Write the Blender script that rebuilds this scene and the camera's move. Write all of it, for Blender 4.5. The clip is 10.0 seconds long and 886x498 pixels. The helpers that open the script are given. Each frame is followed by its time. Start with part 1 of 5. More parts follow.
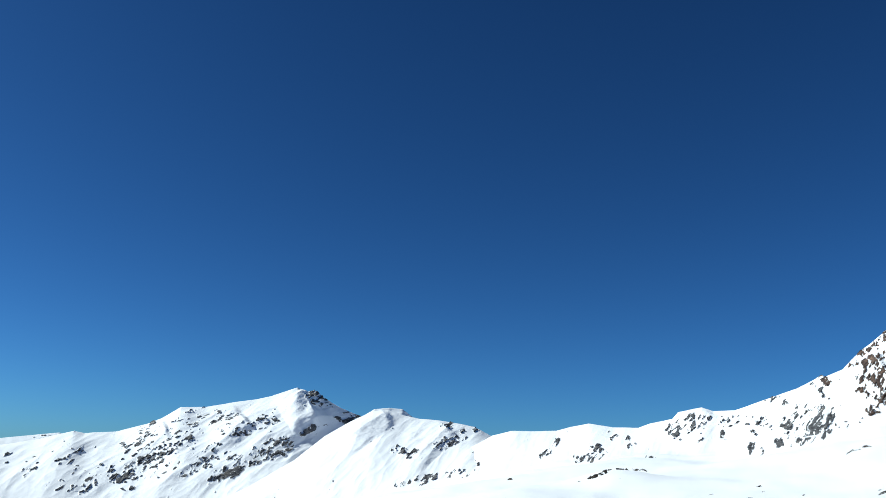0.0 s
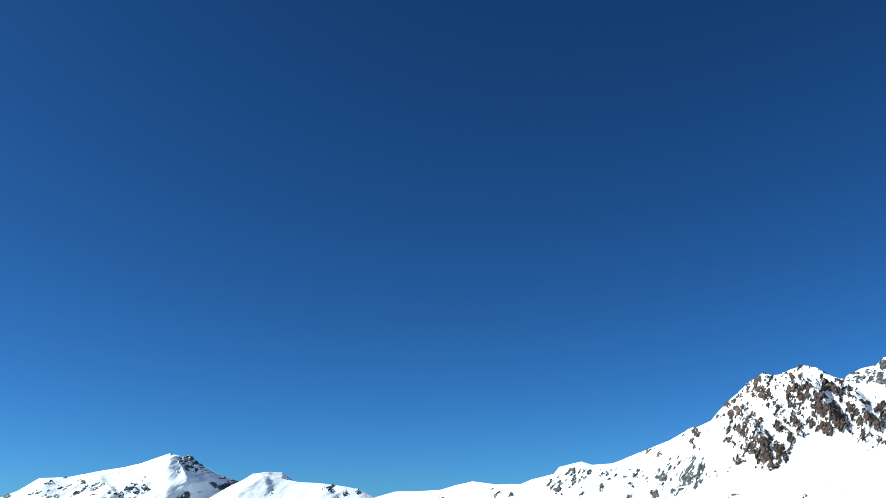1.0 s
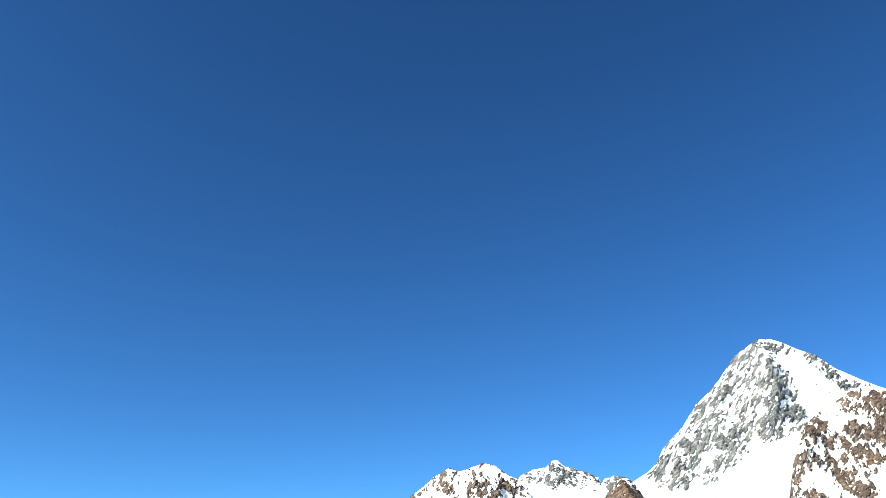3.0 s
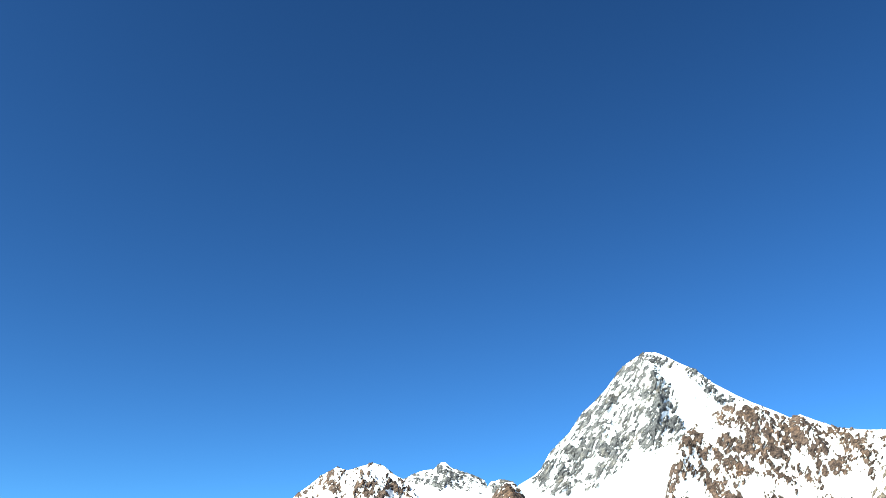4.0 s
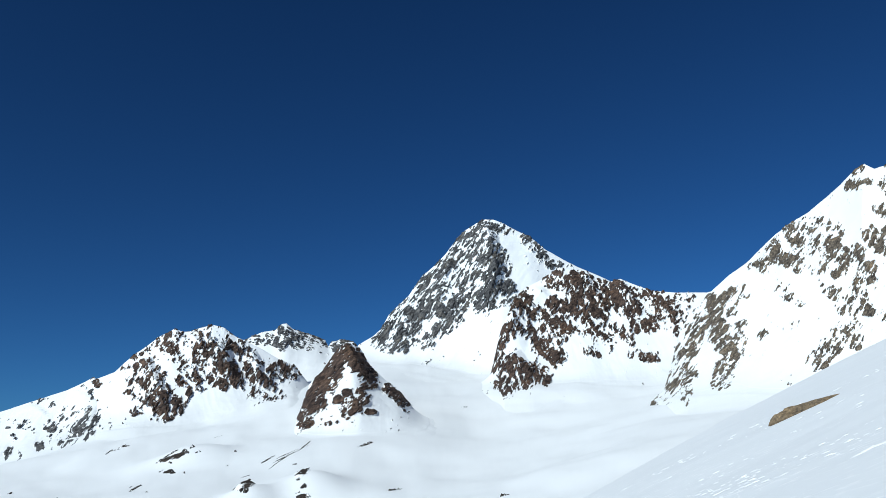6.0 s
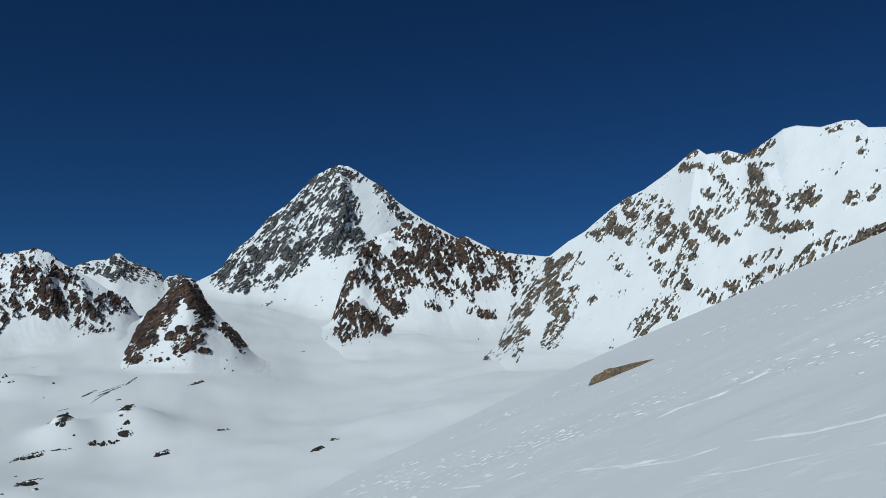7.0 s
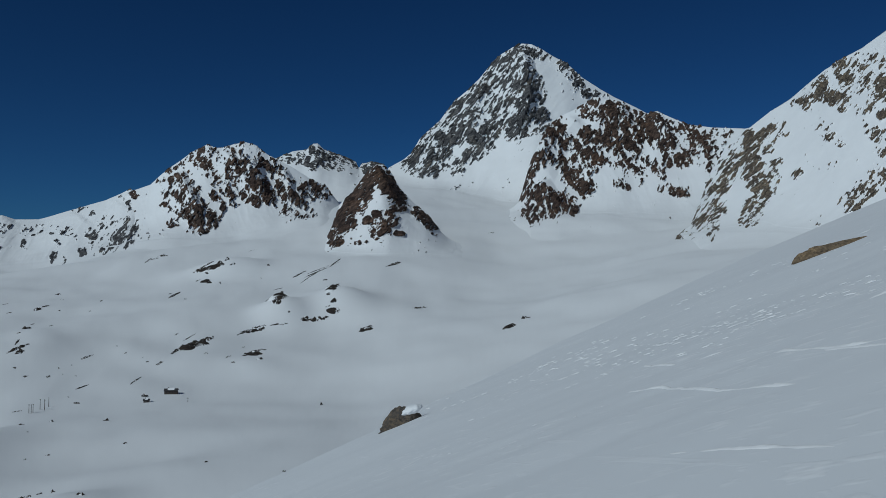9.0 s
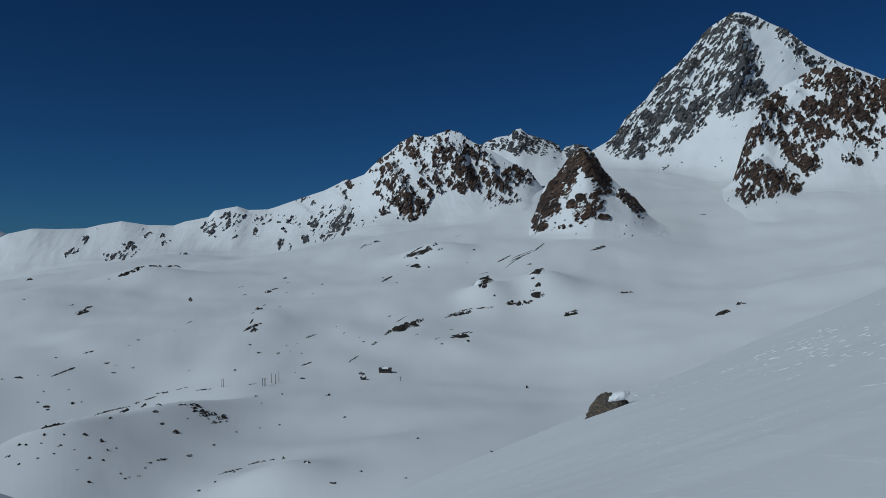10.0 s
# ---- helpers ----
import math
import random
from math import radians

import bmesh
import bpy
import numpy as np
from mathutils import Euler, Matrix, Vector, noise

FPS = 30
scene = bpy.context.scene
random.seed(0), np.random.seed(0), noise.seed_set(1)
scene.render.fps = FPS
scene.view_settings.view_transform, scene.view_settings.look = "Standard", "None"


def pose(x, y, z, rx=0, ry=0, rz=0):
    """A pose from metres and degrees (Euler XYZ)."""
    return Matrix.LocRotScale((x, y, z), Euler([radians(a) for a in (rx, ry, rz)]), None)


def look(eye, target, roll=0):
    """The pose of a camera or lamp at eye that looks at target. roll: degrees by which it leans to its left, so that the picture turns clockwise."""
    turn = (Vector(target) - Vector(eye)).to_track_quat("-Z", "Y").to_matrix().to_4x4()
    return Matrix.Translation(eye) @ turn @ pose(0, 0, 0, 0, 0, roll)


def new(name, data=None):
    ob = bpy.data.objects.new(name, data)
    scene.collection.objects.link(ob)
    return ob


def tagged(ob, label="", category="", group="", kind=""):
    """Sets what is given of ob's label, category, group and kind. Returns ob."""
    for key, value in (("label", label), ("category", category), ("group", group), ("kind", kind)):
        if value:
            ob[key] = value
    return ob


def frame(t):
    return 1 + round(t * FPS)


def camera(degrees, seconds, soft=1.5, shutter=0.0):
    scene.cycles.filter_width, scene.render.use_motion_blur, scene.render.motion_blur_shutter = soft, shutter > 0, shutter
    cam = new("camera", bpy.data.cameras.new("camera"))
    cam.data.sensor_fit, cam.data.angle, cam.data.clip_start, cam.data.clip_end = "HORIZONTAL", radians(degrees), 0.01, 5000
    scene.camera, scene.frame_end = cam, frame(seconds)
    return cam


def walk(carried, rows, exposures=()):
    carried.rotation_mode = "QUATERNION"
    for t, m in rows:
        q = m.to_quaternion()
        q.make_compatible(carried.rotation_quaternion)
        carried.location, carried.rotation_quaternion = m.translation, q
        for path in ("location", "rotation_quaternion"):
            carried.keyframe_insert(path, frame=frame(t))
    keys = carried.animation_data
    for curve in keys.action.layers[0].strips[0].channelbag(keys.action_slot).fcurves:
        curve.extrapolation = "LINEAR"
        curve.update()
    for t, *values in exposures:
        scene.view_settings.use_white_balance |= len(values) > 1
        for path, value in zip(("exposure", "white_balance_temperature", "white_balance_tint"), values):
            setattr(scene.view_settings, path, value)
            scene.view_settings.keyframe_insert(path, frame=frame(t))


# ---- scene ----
cam = camera(57.30, 10.0, soft=0.5)
ROWS = [
    (0, pose(0, 0, 1.6, 104.858, -1.735, 42.582)),
    (0.3, pose(0, 0, 1.6, 104.286, -1.620, 40.088)),
    (0.5, pose(0, 0, 1.6, 106.045, -1.047, 37.996)),
    (0.8, pose(0, 0, 1.6, 107.655, 0.059, 35.767)),
    (1, pose(0, 0, 1.6, 108.978, 0.534, 34.724)),
    (1.2, pose(0, 0, 1.6, 109.808, 0.857, 33.113)),
    (1.5, pose(0, 0, 1.6, 111.972, 0.855, 29.294)),
    (1.7, pose(0, 0, 1.6, 112.672, 0.657, 26.954)),
    (2, pose(0, 0, 1.6, 113.585, 0.766, 23.753)),
    (2.3, pose(0, 0, 1.6, 114.164, 0.938, 20.521)),
    (2.5, pose(0, 0, 1.6, 114.262, 0.802, 18.451)),
    (2.8, pose(0, 0, 1.6, 114.563, 0.447, 15.445)),
    (3, pose(0, 0, 1.6, 114.528, 0.485, 13.502)),
    (3.2, pose(0, 0, 1.6, 114.990, 0.568, 11.725)),
    (4.3, pose(0, 0, 1.6, 113.886, -0.341, 3.678)),
    (4.5, pose(0, 0, 1.6, 113.130, -0.562, 2.450)),
    (4.7, pose(0, 0, 1.6, 112.341, -0.684, 1.758)),
    (5, pose(0, 0, 1.6, 111.402, -0.170, 1.189)),
    (5.3, pose(0, 0, 1.6, 109.704, 0.381, 0.892)),
    (5.5, pose(0, 0, 1.6, 107.635, 0.752, 0.239)),
    (5.8, pose(0, 0, 1.6, 105.186, 1.366, -2.578)),
    (6, pose(0, 0, 1.6, 104.767, 2.237, -5.092)),
    (6.2, pose(0, 0, 1.6, 103.453, 3.129, -8.221)),
    (7.3, pose(0, 0, 1.6, 100.689, -1.785, -20.122)),
    (7.5, pose(0, 0, 1.6, 100.125, -1.947, -22.334)),
    (7.8, pose(0, 0, 1.6, 97.737, -1.327, -21.664)),
    (8, pose(0, 0, 1.6, 95.698, -0.798, -19.099)),
    (8.2, pose(0, 0, 1.6, 94.259, -0.733, -15.898)),
    (8.5, pose(0, 0, 1.6, 93.075, -0.408, -10.594)),
    (8.7, pose(0, 0, 1.6, 93.123, -0.239, -7.753)),
    (9, pose(0, 0, 1.6, 92.521, -0.345, -3.342)),
    (9.3, pose(0, 0, 1.6, 92.203, -0.257, 1.055)),
    (9.5, pose(0, 0, 1.6, 92.317, -0.126, 4.003)),
    (9.8, pose(0, 0, 1.6, 91.520, 0.109, 8.395)),
    (10, pose(0, 0, 1.6, 91.335, -0.280, 11.013)),
]
EXPOSURES = [(0, 0.12, 6050, -1), (1, 0.48, 5950, -4), (2.5, 1.5, 6800, -5), (4.5, 1.42, 6600, -6), (5.5, 0.5, 6100, -3), (6.0, -0.35, 5950, 0), (6.4, -0.65, 5950, 0), (7.3, -1.15, 6000, -1), (8.5, -1.46, 5800, -1), (9.0, -1.54, 5780, -1), (10, -1.53, 5700, -1)]
walk(cam, ROWS, EXPOSURES)

# ---- sky and sun ----
SUN_BEARING, SUN_HEIGHT = -134, 36
world = bpy.data.worlds.new("sky")
scene.world = world
world.use_nodes = True
sky = world.node_tree.nodes.new("ShaderNodeTexSky")
sky.sky_type, sky.sun_disc = "NISHITA", False
sky.sun_elevation, sky.sun_rotation = radians(SUN_HEIGHT), radians(SUN_BEARING)
sky.altitude, sky.air_density, sky.dust_density, sky.ozone_density = 0, 0.6, 0.4, 1.5
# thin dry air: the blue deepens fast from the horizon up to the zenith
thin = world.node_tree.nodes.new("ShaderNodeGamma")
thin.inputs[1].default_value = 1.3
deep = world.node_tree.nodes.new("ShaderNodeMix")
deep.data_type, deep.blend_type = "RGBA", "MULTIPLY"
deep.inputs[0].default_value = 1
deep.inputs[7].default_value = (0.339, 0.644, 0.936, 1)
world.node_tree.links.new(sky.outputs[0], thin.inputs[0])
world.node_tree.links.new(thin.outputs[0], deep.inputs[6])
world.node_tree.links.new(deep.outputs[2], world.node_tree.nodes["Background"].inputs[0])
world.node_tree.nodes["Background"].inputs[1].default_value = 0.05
sun = new("sun", bpy.data.lights.new("sun", "SUN"))
sun.data.energy, sun.data.angle, sun.data.color = 5.0, radians(0.5), (1.0, 0.97, 0.93)
sun.matrix_world = look((math.sin(radians(SUN_BEARING)) * math.cos(radians(SUN_HEIGHT)), math.cos(radians(SUN_BEARING)) * math.cos(radians(SUN_HEIGHT)), math.sin(radians(SUN_HEIGHT))), (0, 0, 0))


# ---- noise ----
TABLE = np.random.RandomState(7).permutation(256)
TABLE = np.concatenate([TABLE, TABLE])
GRAD = np.random.RandomState(8).normal(size=(256, 3)).astype(np.float32)
GRAD /= np.linalg.norm(GRAD, axis=1)[:, None]
FLAT_X, FLAT_Y = np.cos(np.arange(256) * 2.399).astype(np.float32), np.sin(np.arange(256) * 2.399).astype(np.float32)


def gradient_noise(p):
    """Smooth noise of about -0.7 to 0.7 at the points p (N, 3)."""
    cell = np.floor(p).astype(np.int64)
    q = (p - cell).astype(np.float32)
    cell &= 255
    w = q * q * q * (q * (q * 6 - 15) + 10)
    total = np.zeros(len(p), np.float32)
    for i in (0, 1):
        wx = w[:, 0] if i else 1 - w[:, 0]
        for j in (0, 1):
            wy = wx * (w[:, 1] if j else 1 - w[:, 1])
            for k in (0, 1):
                g = GRAD[TABLE[TABLE[TABLE[(cell[:, 0] + i) & 255] + ((cell[:, 1] + j) & 255)] + ((cell[:, 2] + k) & 255)]]
                dot = g[:, 0] * (q[:, 0] - i) + g[:, 1] * (q[:, 1] - j) + g[:, 2] * (q[:, 2] - k)
                total += dot * wy * (w[:, 2] if k else 1 - w[:, 2])
    return total


def fractal(p, size, octaves, gain=0.5, ridged=False):
    total, weight = np.zeros(len(p), np.float32), 1.0
    for i in range(octaves):
        n = gradient_noise(p * (2.03 ** i / size) + 17.3 * i)
        total += weight * ((0.45 - 2 * np.abs(n)) if ridged else n)
        weight *= gain
    return total


def flat_noise(x, y, seed):
    """Smooth noise over a plane."""
    cx, cy = np.floor(x), np.floor(y)
    u, w = (x - cx).astype(np.float32), (y - cy).astype(np.float32)
    cx, cy = cx.astype(np.int64) & 255, (cy.astype(np.int64) + seed) & 255
    su, sw = u * u * u * (u * (u * 6 - 15) + 10), w * w * w * (w * (w * 6 - 15) + 10)
    total = np.zeros(len(x), np.float32)
    for i in (0, 1):
        row = TABLE[(cx + i) & 255]
        for j in (0, 1):
            k = TABLE[row + ((cy + j) & 255)]
            total += (FLAT_X[k] * (u - i) + FLAT_Y[k] * (w - j)) * (su if i else 1 - su) * (sw if j else 1 - sw)
    return total


def smooth(edge0, edge1, x):
    s = np.clip((x - edge0) / (edge1 - edge0), 0, 1)
    return s * s * (3 - 2 * s)


# ---- materials ----
def node_material(name):
    m = bpy.data.materials.new(name)
    m.use_nodes = True
    nt = m.node_tree
    return m, nt, nt.nodes["Principled BSDF"]


def add(nt, kind, **values):
    n = nt.nodes.new(kind)
    for k, v in values.items():
        if k in n.inputs:
            n.inputs[k].default_value = v
    return n


def noise_node(nt, scale, detail=6, rough=0.6):
    geo = nt.nodes.new("ShaderNodeNewGeometry")
    n = add(nt, "ShaderNodeTexNoise", Scale=scale, Detail=detail, Roughness=rough)
    nt.links.new(geo.outputs["Position"], n.inputs["Vector"])
    return n


def ramp(nt, source, stops):
    r = nt.nodes.new("ShaderNodeValToRGB")
    el = r.color_ramp.elements
    while len(el) < len(stops):
        el.new(0.5)
    for e, (p, c) in zip(el, stops):
        e.position, e.color = p, (*c, 1)
    nt.links.new(source, r.inputs[0])
    return r


SNOW = (0.88, 0.89, 0.90)


def snow_rock_material(name, dark, mid, light, scale=1.0):
    """Wind-packed snow with bare rock where the mesh carries the value 'rock'."""
    m, nt, bsdf = node_material(name)
    at = nt.nodes.new("ShaderNodeAttribute")
    at.attribute_name = "rock"
    big = noise_node(nt, 0.018 / scale, 5, 0.6)
    fine = noise_node(nt, 0.3 / scale, 6, 0.7)
    # beds and cracks drawn out along the dip of the strata
    geo = nt.nodes.new("ShaderNodeNewGeometry")
    turn = nt.nodes.new("ShaderNodeMapping")
    turn.vector_type = "TEXTURE"
    turn.inputs["Rotation"].default_value = (0, radians(-38), 0)
    turn.inputs["Scale"].default_value = (2.4, 1.3, 1.0)
    nt.links.new(geo.outputs["Position"], turn.inputs["Vector"])
    beds = add(nt, "ShaderNodeTexNoise", Scale=0.085 / scale, Detail=7, Roughness=0.68)
    nt.links.new(turn.outputs[0], beds.inputs["Vector"])
    small = add(nt, "ShaderNodeTexVoronoi", Scale=0.3 / scale)
    nt.links.new(turn.outputs[0], small.inputs["Vector"])
    shard = nt.nodes.new("ShaderNodeSeparateColor")
    nt.links.new(small.outputs["Color"], shard.inputs[0])

    def blend(a, wa, b, wb, offset):
        low = add(nt, "ShaderNodeMath")
        low.operation = "MULTIPLY_ADD"
        nt.links.new(a, low.inputs[0])
        low.inputs[1].default_value, low.inputs[2].default_value = wa, offset
        high = add(nt, "ShaderNodeMath")
        high.operation = "MULTIPLY_ADD"
        nt.links.new(b, high.inputs[0])
        high.inputs[1].default_value = wb
        nt.links.new(low.outputs[0], high.inputs[2])
        return high

    # angular shards and fine grain break the border of the snow up
    border = blend(shard.outputs[0], 0.26, fine.outputs[0], 0.3, -0.28)
    summ = add(nt, "ShaderNodeMath")
    nt.links.new(at.outputs["Fac"], summ.inputs[0])
    nt.links.new(border.outputs[0], summ.inputs[1])
    edge = ramp(nt, summ.outputs[0], [(0.46, (0, 0, 0)), (0.54, (1, 1, 1))])
    face = blend(beds.outputs[0], 0.8, shard.outputs[0], 0.22, -0.01)
    col1 = ramp(nt, face.outputs[0], [(0.32, dark), (0.5, mid), (0.72, light)])
    col2 = ramp(nt, big.outputs[0], [(0.3, (0.62, 0.64, 0.7)), (0.55, (1, 1, 1)), (0.72, (1.3, 1.15, 0.95))])
    rock = nt.nodes.new("ShaderNodeMix")
    rock.data_type, rock.blend_type = "RGBA", "MULTIPLY"
    rock.inputs[0].default_value = 1
    nt.links.new(col1.outputs[0], rock.inputs[6])
    nt.links.new(col2.outputs[0], rock.inputs[7])
    snowv = ramp(nt, big.outputs[0], [(0.3, tuple(c * 0.97 for c in SNOW)), (0.7, SNOW)])
    mix = nt.nodes.new("ShaderNodeMix")
    mix.data_type = "RGBA"
    nt.links.new(edge.outputs[0], mix.inputs[0])
    nt.links.new(snowv.outputs[0], mix.inputs[6])
    nt.links.new(rock.outputs[2], mix.inputs[7])
    nt.links.new(mix.outputs[2], bsdf.inputs["Base Color"])
    bsdf.inputs["Roughness"].default_value = 0.8
    bsdf.inputs["Specular IOR Level"].default_value = 0.2
    bump = add(nt, "ShaderNodeBump", Strength=0.8, Distance=5.0 * scale)
    bs = add(nt, "ShaderNodeMath")
    bs.operation = "MULTIPLY"
    nt.links.new(face.outputs[0], bs.inputs[0])
    nt.links.new(edge.outputs[0], bs.inputs[1])
    nt.links.new(bs.outputs[0], bump.inputs["Height"])
    nt.links.new(bump.outputs[0], bsdf.inputs["Normal"])
    return m


GREY = snow_rock_material("snow_and_grey_rock", (0.018, 0.018, 0.02), (0.085, 0.084, 0.086), (0.24, 0.232, 0.222))
BROWN = snow_rock_material("snow_and_brown_rock", (0.012, 0.009, 0.008), (0.065, 0.043, 0.034), (0.19, 0.125, 0.09))
OCHRE = snow_rock_material("snow_and_ochre_rock", (0.024, 0.02, 0.018), (0.12, 0.097, 0.074), (0.34, 0.275, 0.2), 0.42)
NEAR_BROWN = snow_rock_material("snow_and_near_brown_rock", (0.014, 0.01, 0.008), (0.075, 0.05, 0.034), (0.2, 0.135, 0.09), 0.25)


def snow_material():
    m, nt, bsdf = node_material("wind_packed_snow")
    big = noise_node(nt, 0.01, 4, 0.5)
    c = ramp(nt, big.outputs[0], [(0.3, tuple(c * 0.97 for c in SNOW)), (0.7, SNOW)])
    bsdf.inputs["Roughness"].default_value = 0.7
    bsdf.inputs["Specular IOR Level"].default_value = 0.35
    # wind ripples that run across the slope, and a fine grain
    geo = nt.nodes.new("ShaderNodeNewGeometry")
    turn = nt.nodes.new("ShaderNodeMapping")
    turn.vector_type = "TEXTURE"
    turn.inputs["Rotation"].default_value = (0, 0, radians(38))
    turn.inputs["Scale"].default_value = (0.32, 0.5, 1.0)
    nt.links.new(geo.outputs["Position"], turn.inputs["Vector"])
    ripple = add(nt, "ShaderNodeTexNoise", Scale=1.5, Detail=2, Roughness=0.45)
    nt.links.new(turn.outputs[0], ripple.inputs["Vector"])
    flecks = ramp(nt, ripple.outputs[0], [(0.56, (0, 0, 0)), (0.74, (1, 1, 1))])
    # the flecks gather in patches
    patch = ramp(nt, noise_node(nt, 0.22, 3, 0.6).outputs[0], [(0.42, (0.08, 0.08, 0.08)), (0.68, (1, 1, 1))])
    crust = add(nt, "ShaderNodeMath")
    crust.operation = "MULTIPLY"
    nt.links.new(flecks.outputs[0], crust.inputs[0])
    nt.links.new(patch.outputs[0], crust.inputs[1])
    lane = nt.nodes.new("ShaderNodeMapping")
    lane.vector_type = "TEXTURE"
    lane.inputs["Rotation"].default_value = (0, 0, radians(13))
    lane.inputs["Scale"].default_value = (0.3, 5.0, 1.0)
    nt.links.new(geo.outputs["Position"], lane.inputs["Vector"])
    lanes = add(nt, "ShaderNodeTexNoise", Scale=1.0, Detail=4, Roughness=0.55)
    nt.links.new(lane.outputs[0], lanes.inputs["Vector"])
    pale_lanes = ramp(nt, lanes.outputs[0], [(0.64, (0, 0, 0)), (0.8, (0.5, 0.5, 0.5))])
    relief = add(nt, "ShaderNodeMath")
    relief.operation = "MULTIPLY_ADD"
    nt.links.new(pale_lanes.outputs[0], relief.inputs[0])
    relief.inputs[1].default_value = 0.8
    nt.links.new(crust.outputs[0], relief.inputs[2])
    # the crust lies on the slope near the path, the valley is smooth
    away = nt.nodes.new("ShaderNodeVectorMath")
    away.operation = "LENGTH"
    nt.links.new(geo.outputs["Position"], away.inputs[0])
    near = add(nt, "ShaderNodeMapRange")
    near.inputs[1].default_value, near.inputs[2].default_value, near.inputs[3].default_value, near.inputs[4].default_value = 60, 200, 1, 0
    nt.links.new(away.outputs["Value"], near.inputs[0])
    crusted = add(nt, "ShaderNodeMath")
    crusted.operation = "MULTIPLY"
    nt.links.new(relief.outputs[0], crusted.inputs[0])
    nt.links.new(near.outputs[0], crusted.inputs[1])
    streak = add(nt, "ShaderNodeMath")
    streak.operation = "MULTIPLY"
    both = add(nt, "ShaderNodeMath")
    both.operation = "MAXIMUM"
    nt.links.new(pale_lanes.outputs[0], both.inputs[0])
    nt.links.new(crust.outputs[0], both.inputs[1])
    nt.links.new(both.outputs[0], streak.inputs[0])
    nt.links.new(near.outputs[0], streak.inputs[1])
    bump = add(nt, "ShaderNodeBump", Strength=0.16, Distance=0.07)
    nt.links.new(crusted.outputs[0], bump.inputs["Height"])
    # sunlight caught by the streaks and flecks is painted in as whiter snow
    sun_whitened = nt.nodes.new("ShaderNodeMix")
    sun_whitened.data_type = "RGBA"
    nt.links.new(streak.outputs[0], sun_whitened.inputs[0])
    # a greyer base on the near slope sets the whitened streaks off
    old = nt.nodes.new("ShaderNodeMix")
    old.data_type = "RGBA"
    nt.links.new(near.outputs[0], old.inputs[0])
    nt.links.new(c.outputs[0], old.inputs[6])
    old.inputs[7].default_value = (0.84, 0.855, 0.87, 1)
    nt.links.new(old.outputs[2], sun_whitened.inputs[6])
    sun_whitened.inputs[7].default_value = (0.985, 0.985, 0.985, 1)
    nt.links.new(sun_whitened.outputs[2], bsdf.inputs["Base Color"])
    nt.links.new(bump.outputs[0], bsdf.inputs["Normal"])
    return m


SNOW_MAT = snow_material()


def grid_quads(cols, rows, wrap=False):
    a = np.arange(cols * rows).reshape(cols, rows)
    if wrap:
        a = np.vstack([a, a[:1]])
    return np.stack([a[:-1, :-1], a[1:, :-1], a[1:, 1:], a[:-1, 1:]], -1).reshape(-1, 4)


def mesh_object(name, verts, quads, material, parent=None, **attributes):
    me = bpy.data.meshes.new(name)
    me.vertices.add(len(verts))
    me.vertices.foreach_set("co", verts.astype(np.float32).ravel())
    me.loops.add(quads.size)
    me.loops.foreach_set("vertex_index", quads.ravel().astype(np.int32))
    me.polygons.add(len(quads))
    me.polygons.foreach_set("loop_start", np.arange(0, quads.size, quads.shape[1], dtype=np.int32))
    me.polygons.foreach_set("use_smooth", np.ones(len(quads), bool))
    for k, v in attributes.items():
        me.attributes.new(k, "FLOAT", "POINT").data.foreach_set("value", v.astype(np.float32))
    me.update(calc_edges=True)
    me.materials.append(material)
    ob = new(name, me)
    ob.parent = parent
    return ob


# ---- the ground: a near slope over a high valley ----
BEARINGS = [-180, -100, -67.1, -53.2, -36.4, -29.6, -24.1, -13.5, -2.5, 7.0, 19.0, 30.8, 100, 180]
RANGES = [0, 120, 300, 400, 500, 600, 700, 850, 1000, 1200, 1400, 1800, 2300, 3000]
VALLEY = np.array([
    [-60, -70, -80, -80, -80, -75, -70, -55, -40, -20, 0, 60, 200, 400],
    [-60, -80, -110, -115, -120, -115, -110, -95, -80, -70, -60, -40, 0, 100],
    [-70, -93, -118, -119, -120, -121, -122, -124, -125, -127, -129, -133, -150, -190],
    [-70, -93, -118, -119, -119, -119, -120, -121, -121, -122, -123, -128, -142, -170],
    [-70, -88, -107, -107, -91, -90, -89, -88, -71, -52, -40, -26, -10, 0],
    [-70, -88, -108, -108, -95, -84, -86, -78, -66, -50, -32, 4, 28, 7],
    [-70, -87, -105, -104, -100, -94, -94, -80, -65, -44, -24, 15, 45, 24]] + [
    [-70, -80, -91, -93, -93, -92, -91, -73, -59, -31, -2, 78, 169, 225],
    [-70, -77, -85, -87, -90, -93, -90, -77, -56, -14, 35, 126, 233, 397],
    [-70, -71, -73, -73, -73, -74, -74, -59, -40, -12, 22, 102, 219, 374],
    [-70, -50, -29, -29, -28, -24, -19, -9, 8, 30, 53, 113, 217, 371],
    [-70, -44, -16, -16, -15, -8, -2, 10, 27, 50, 87, 174, 284, 438],
    [-20, 0, 30, 45, 60, 75, 90, 110, 130, 155, 180, 240, 320, 420],
    [-60, -70, -80, -80, -80, -75, -70, -55, -40, -20, 0, 60, 200, 400]], float)
# centre, height, length, width and turn of the mounds in the valley
MOUNDS = [
    (-149, 360, 11, 30, 30, 22), (-202, 877, 8, 47, 50, 13), (-146, 848, 2, 30, 40, 10), (-81, 1147, 24, 48, 60, 4),
    (-149, 1090, 22, 34, 45, 8), (-296, 1419, 22, 61, 55, 12), (-770, 1287, 22, 94, 50, 31), (-390, 921, 7, 35, 70, 23),
    (-149, 498, -7, 72, 40, 17),
]
